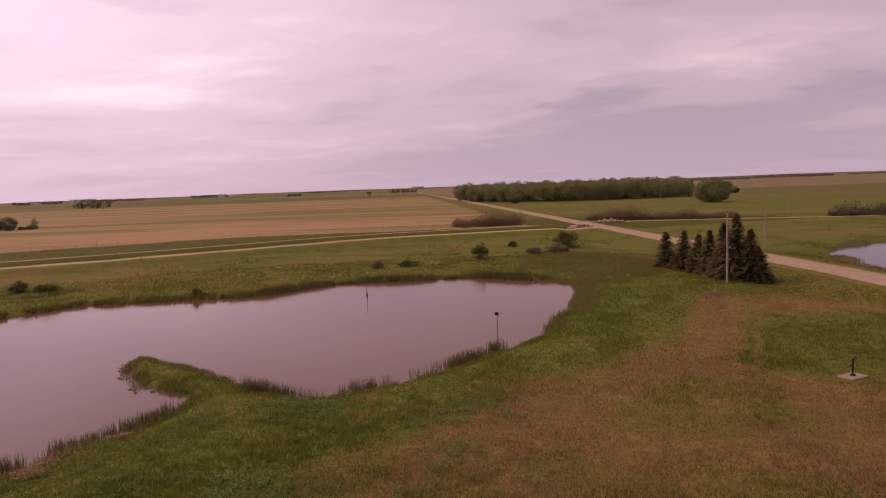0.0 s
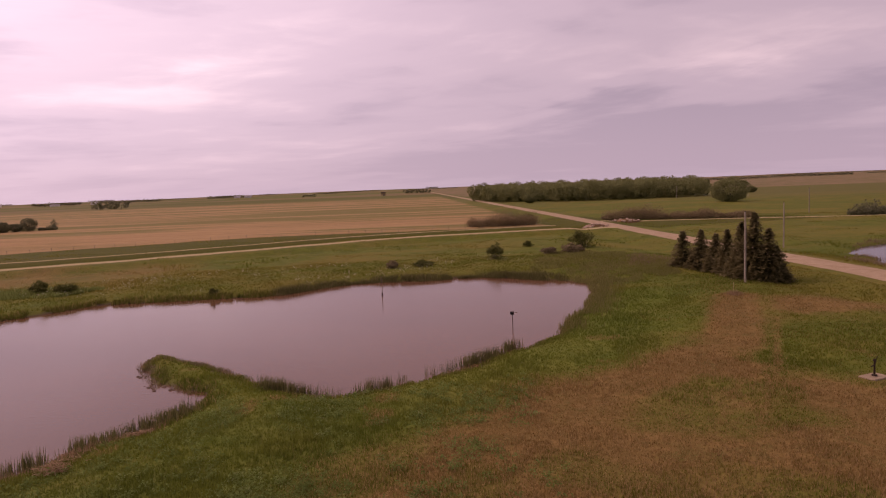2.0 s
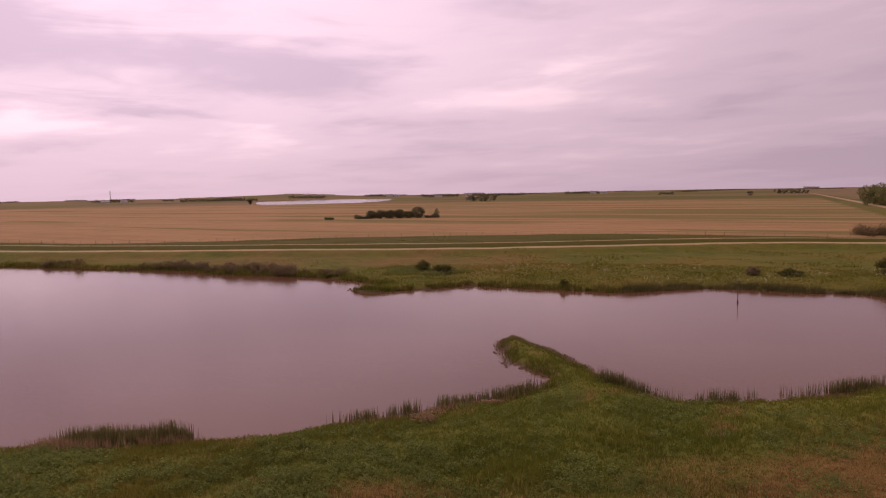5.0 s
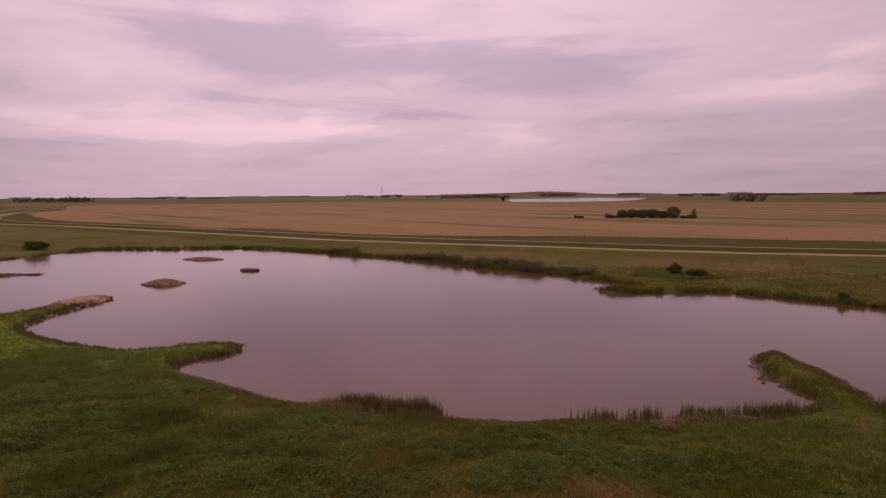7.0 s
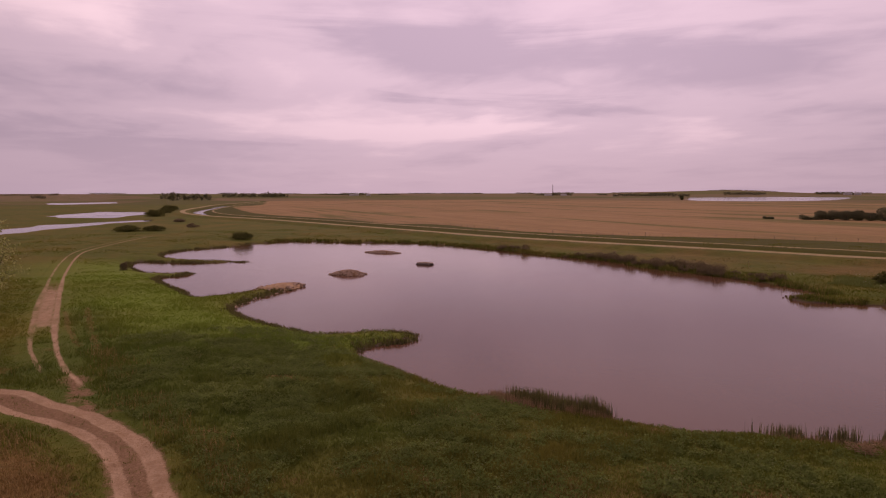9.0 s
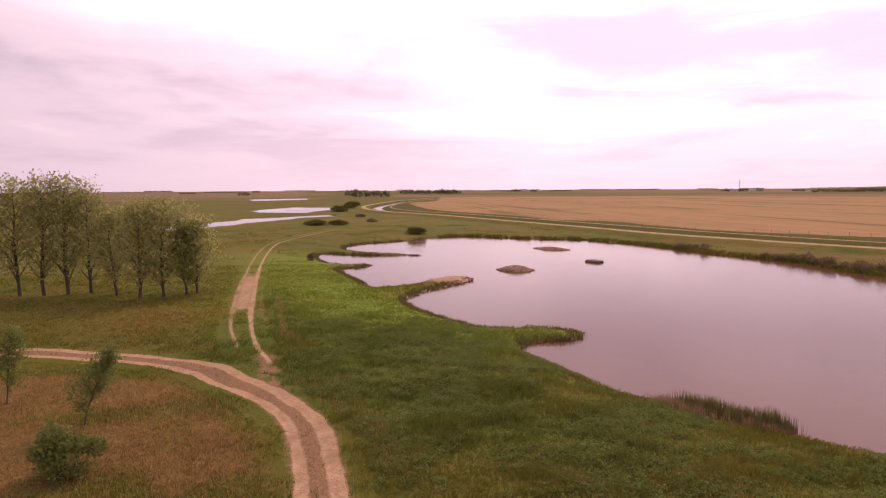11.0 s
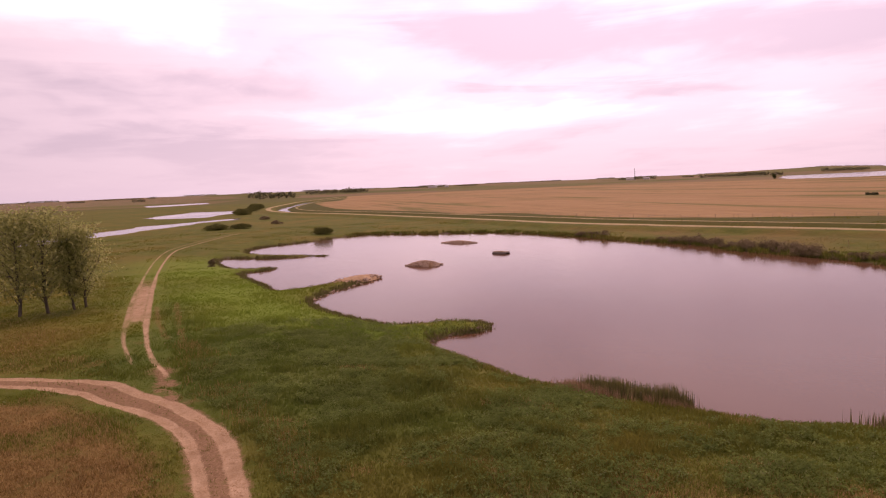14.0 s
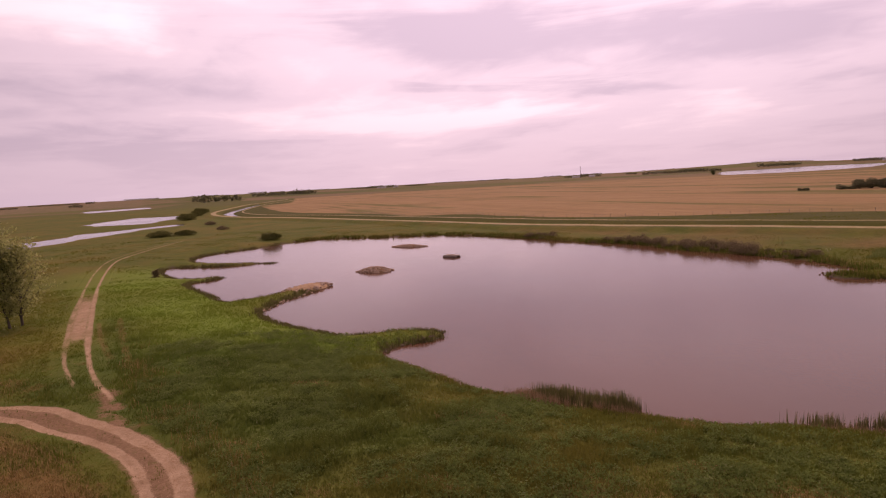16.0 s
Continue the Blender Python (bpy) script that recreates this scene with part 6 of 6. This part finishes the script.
# distant farmyards and a mast on the skyline
def farmyard(az, dist, seed):
    rng = np.random.default_rng(seed)
    a = radians(az)
    c = np.array([-math.sin(a), math.cos(a)]) * dist
    side = np.array([math.cos(a), math.sin(a)])
    for k in range(3):
        w, h = rng.uniform(12, 24), rng.uniform(5, 8)
        p = c + side * rng.uniform(-70, 70)
        ob = thing("farm_building", (p[0], p[1], ground_at(p[0], p[1])), "far-off pale farm building with a gable roof", "building", "farm buildings on the skyline", turn=az + rng.uniform(-25, 25))
        part("wall", box_mesh("wall", w, 9, h * 0.65, M_WALL, 0.1), ob, "", pose(0, 0, h * 0.325))
        rb = bmesh.new()
        q = [rb.verts.new(v) for v in ((-w / 2 - 0.5, -5, h * 0.65), (w / 2 + 0.5, -5, h * 0.65), (w / 2 + 0.5, 5, h * 0.65), (-w / 2 - 0.5, 5, h * 0.65), (-w / 2 - 0.5, 0, h), (w / 2 + 0.5, 0, h))]
        for g in ((0, 1, 5, 4), (2, 3, 4, 5), (0, 4, 3), (1, 2, 5), (3, 2, 1, 0)):
            rb.faces.new([q[i] for i in g])
        part("roof", bm_mesh("roof", rb, M_ROOF), ob)
    shelterbelt(az + 0.8, dist + 40, 120, 11, seed + 1)


for k, (az, dist) in enumerate([(31, 2100), (36, 2500), (19, 2400), (57, 2300), (74, 2600), (112, 2300)]):
    farmyard(az, dist, 700 + 3 * k)

mast = thing("radio_mast", (-1630, 1020, LAND), "slender lattice radio mast on the skyline", "mast")
for k in range(3):
    a = 2 * math.pi * k / 3
    part("leg", rod_mesh("leg", 0.35, 0.3, 34, M_WIRE, 5), mast, "", pose(math.cos(a) * 0.7, math.sin(a) * 0.7, 0))
for k in range(8):
    part("brace", box_mesh("brace", 1.6, 1.6, 0.3, M_WIRE, 0), mast, "", pose(0, 0, 2 + 4.2 * k))

# loose stones on the rims of the spits
def shore_stones(points, count, size, seed, label, kinds=None):
    rng = np.random.default_rng(seed)
    line = resample(np.array(points, float), 0.3)
    ob = thing("shore_stones", (*line[0], 0), label, "stones")
    for k in range(count):
        p = line[rng.integers(0, len(line))] + rng.normal(0, 0.28, 2) - line[0]
        z = max(0.0, ground_at(p[0] + line[0][0], p[1] + line[0][1]))
        part("stone", (kinds or BROWN_STONES)[k % 6], ob, "", pose(p[0], p[1], z, rng.uniform(-20, 20), rng.uniform(-20, 20), rng.uniform(0, 360)) @ Matrix.Scale(size * rng.uniform(0.5, 1.4), 4))


shore_stones([(-18.0, 41.8), (-20, 43.1), (-22.4, 44.4), (-24, 47), (-25.2, 50), (-25.4, 51.6)], 36, 0.24, 720, "brown stones along the eroded rim of the grassy spit")
shore_stones([(-51.5, 12.6), (-52.8, 14), (-53.2, 16.4), (-53.8, 17.8)], 36, 0.32, 721, "brown stones at the tip of the western spit")
shore_stones([(-78, 5.2), (-82, 7.4), (-88, 12), (-93, 15.2), (-96.5, 14.6)], 60, 0.36, 722, "pale stones along the gravel spit", STONES)
shore_stones([(-55, 69), (-58, 70), (-59.3, 72)], 24, 0.34, 723, "brown stones on the small far spit")
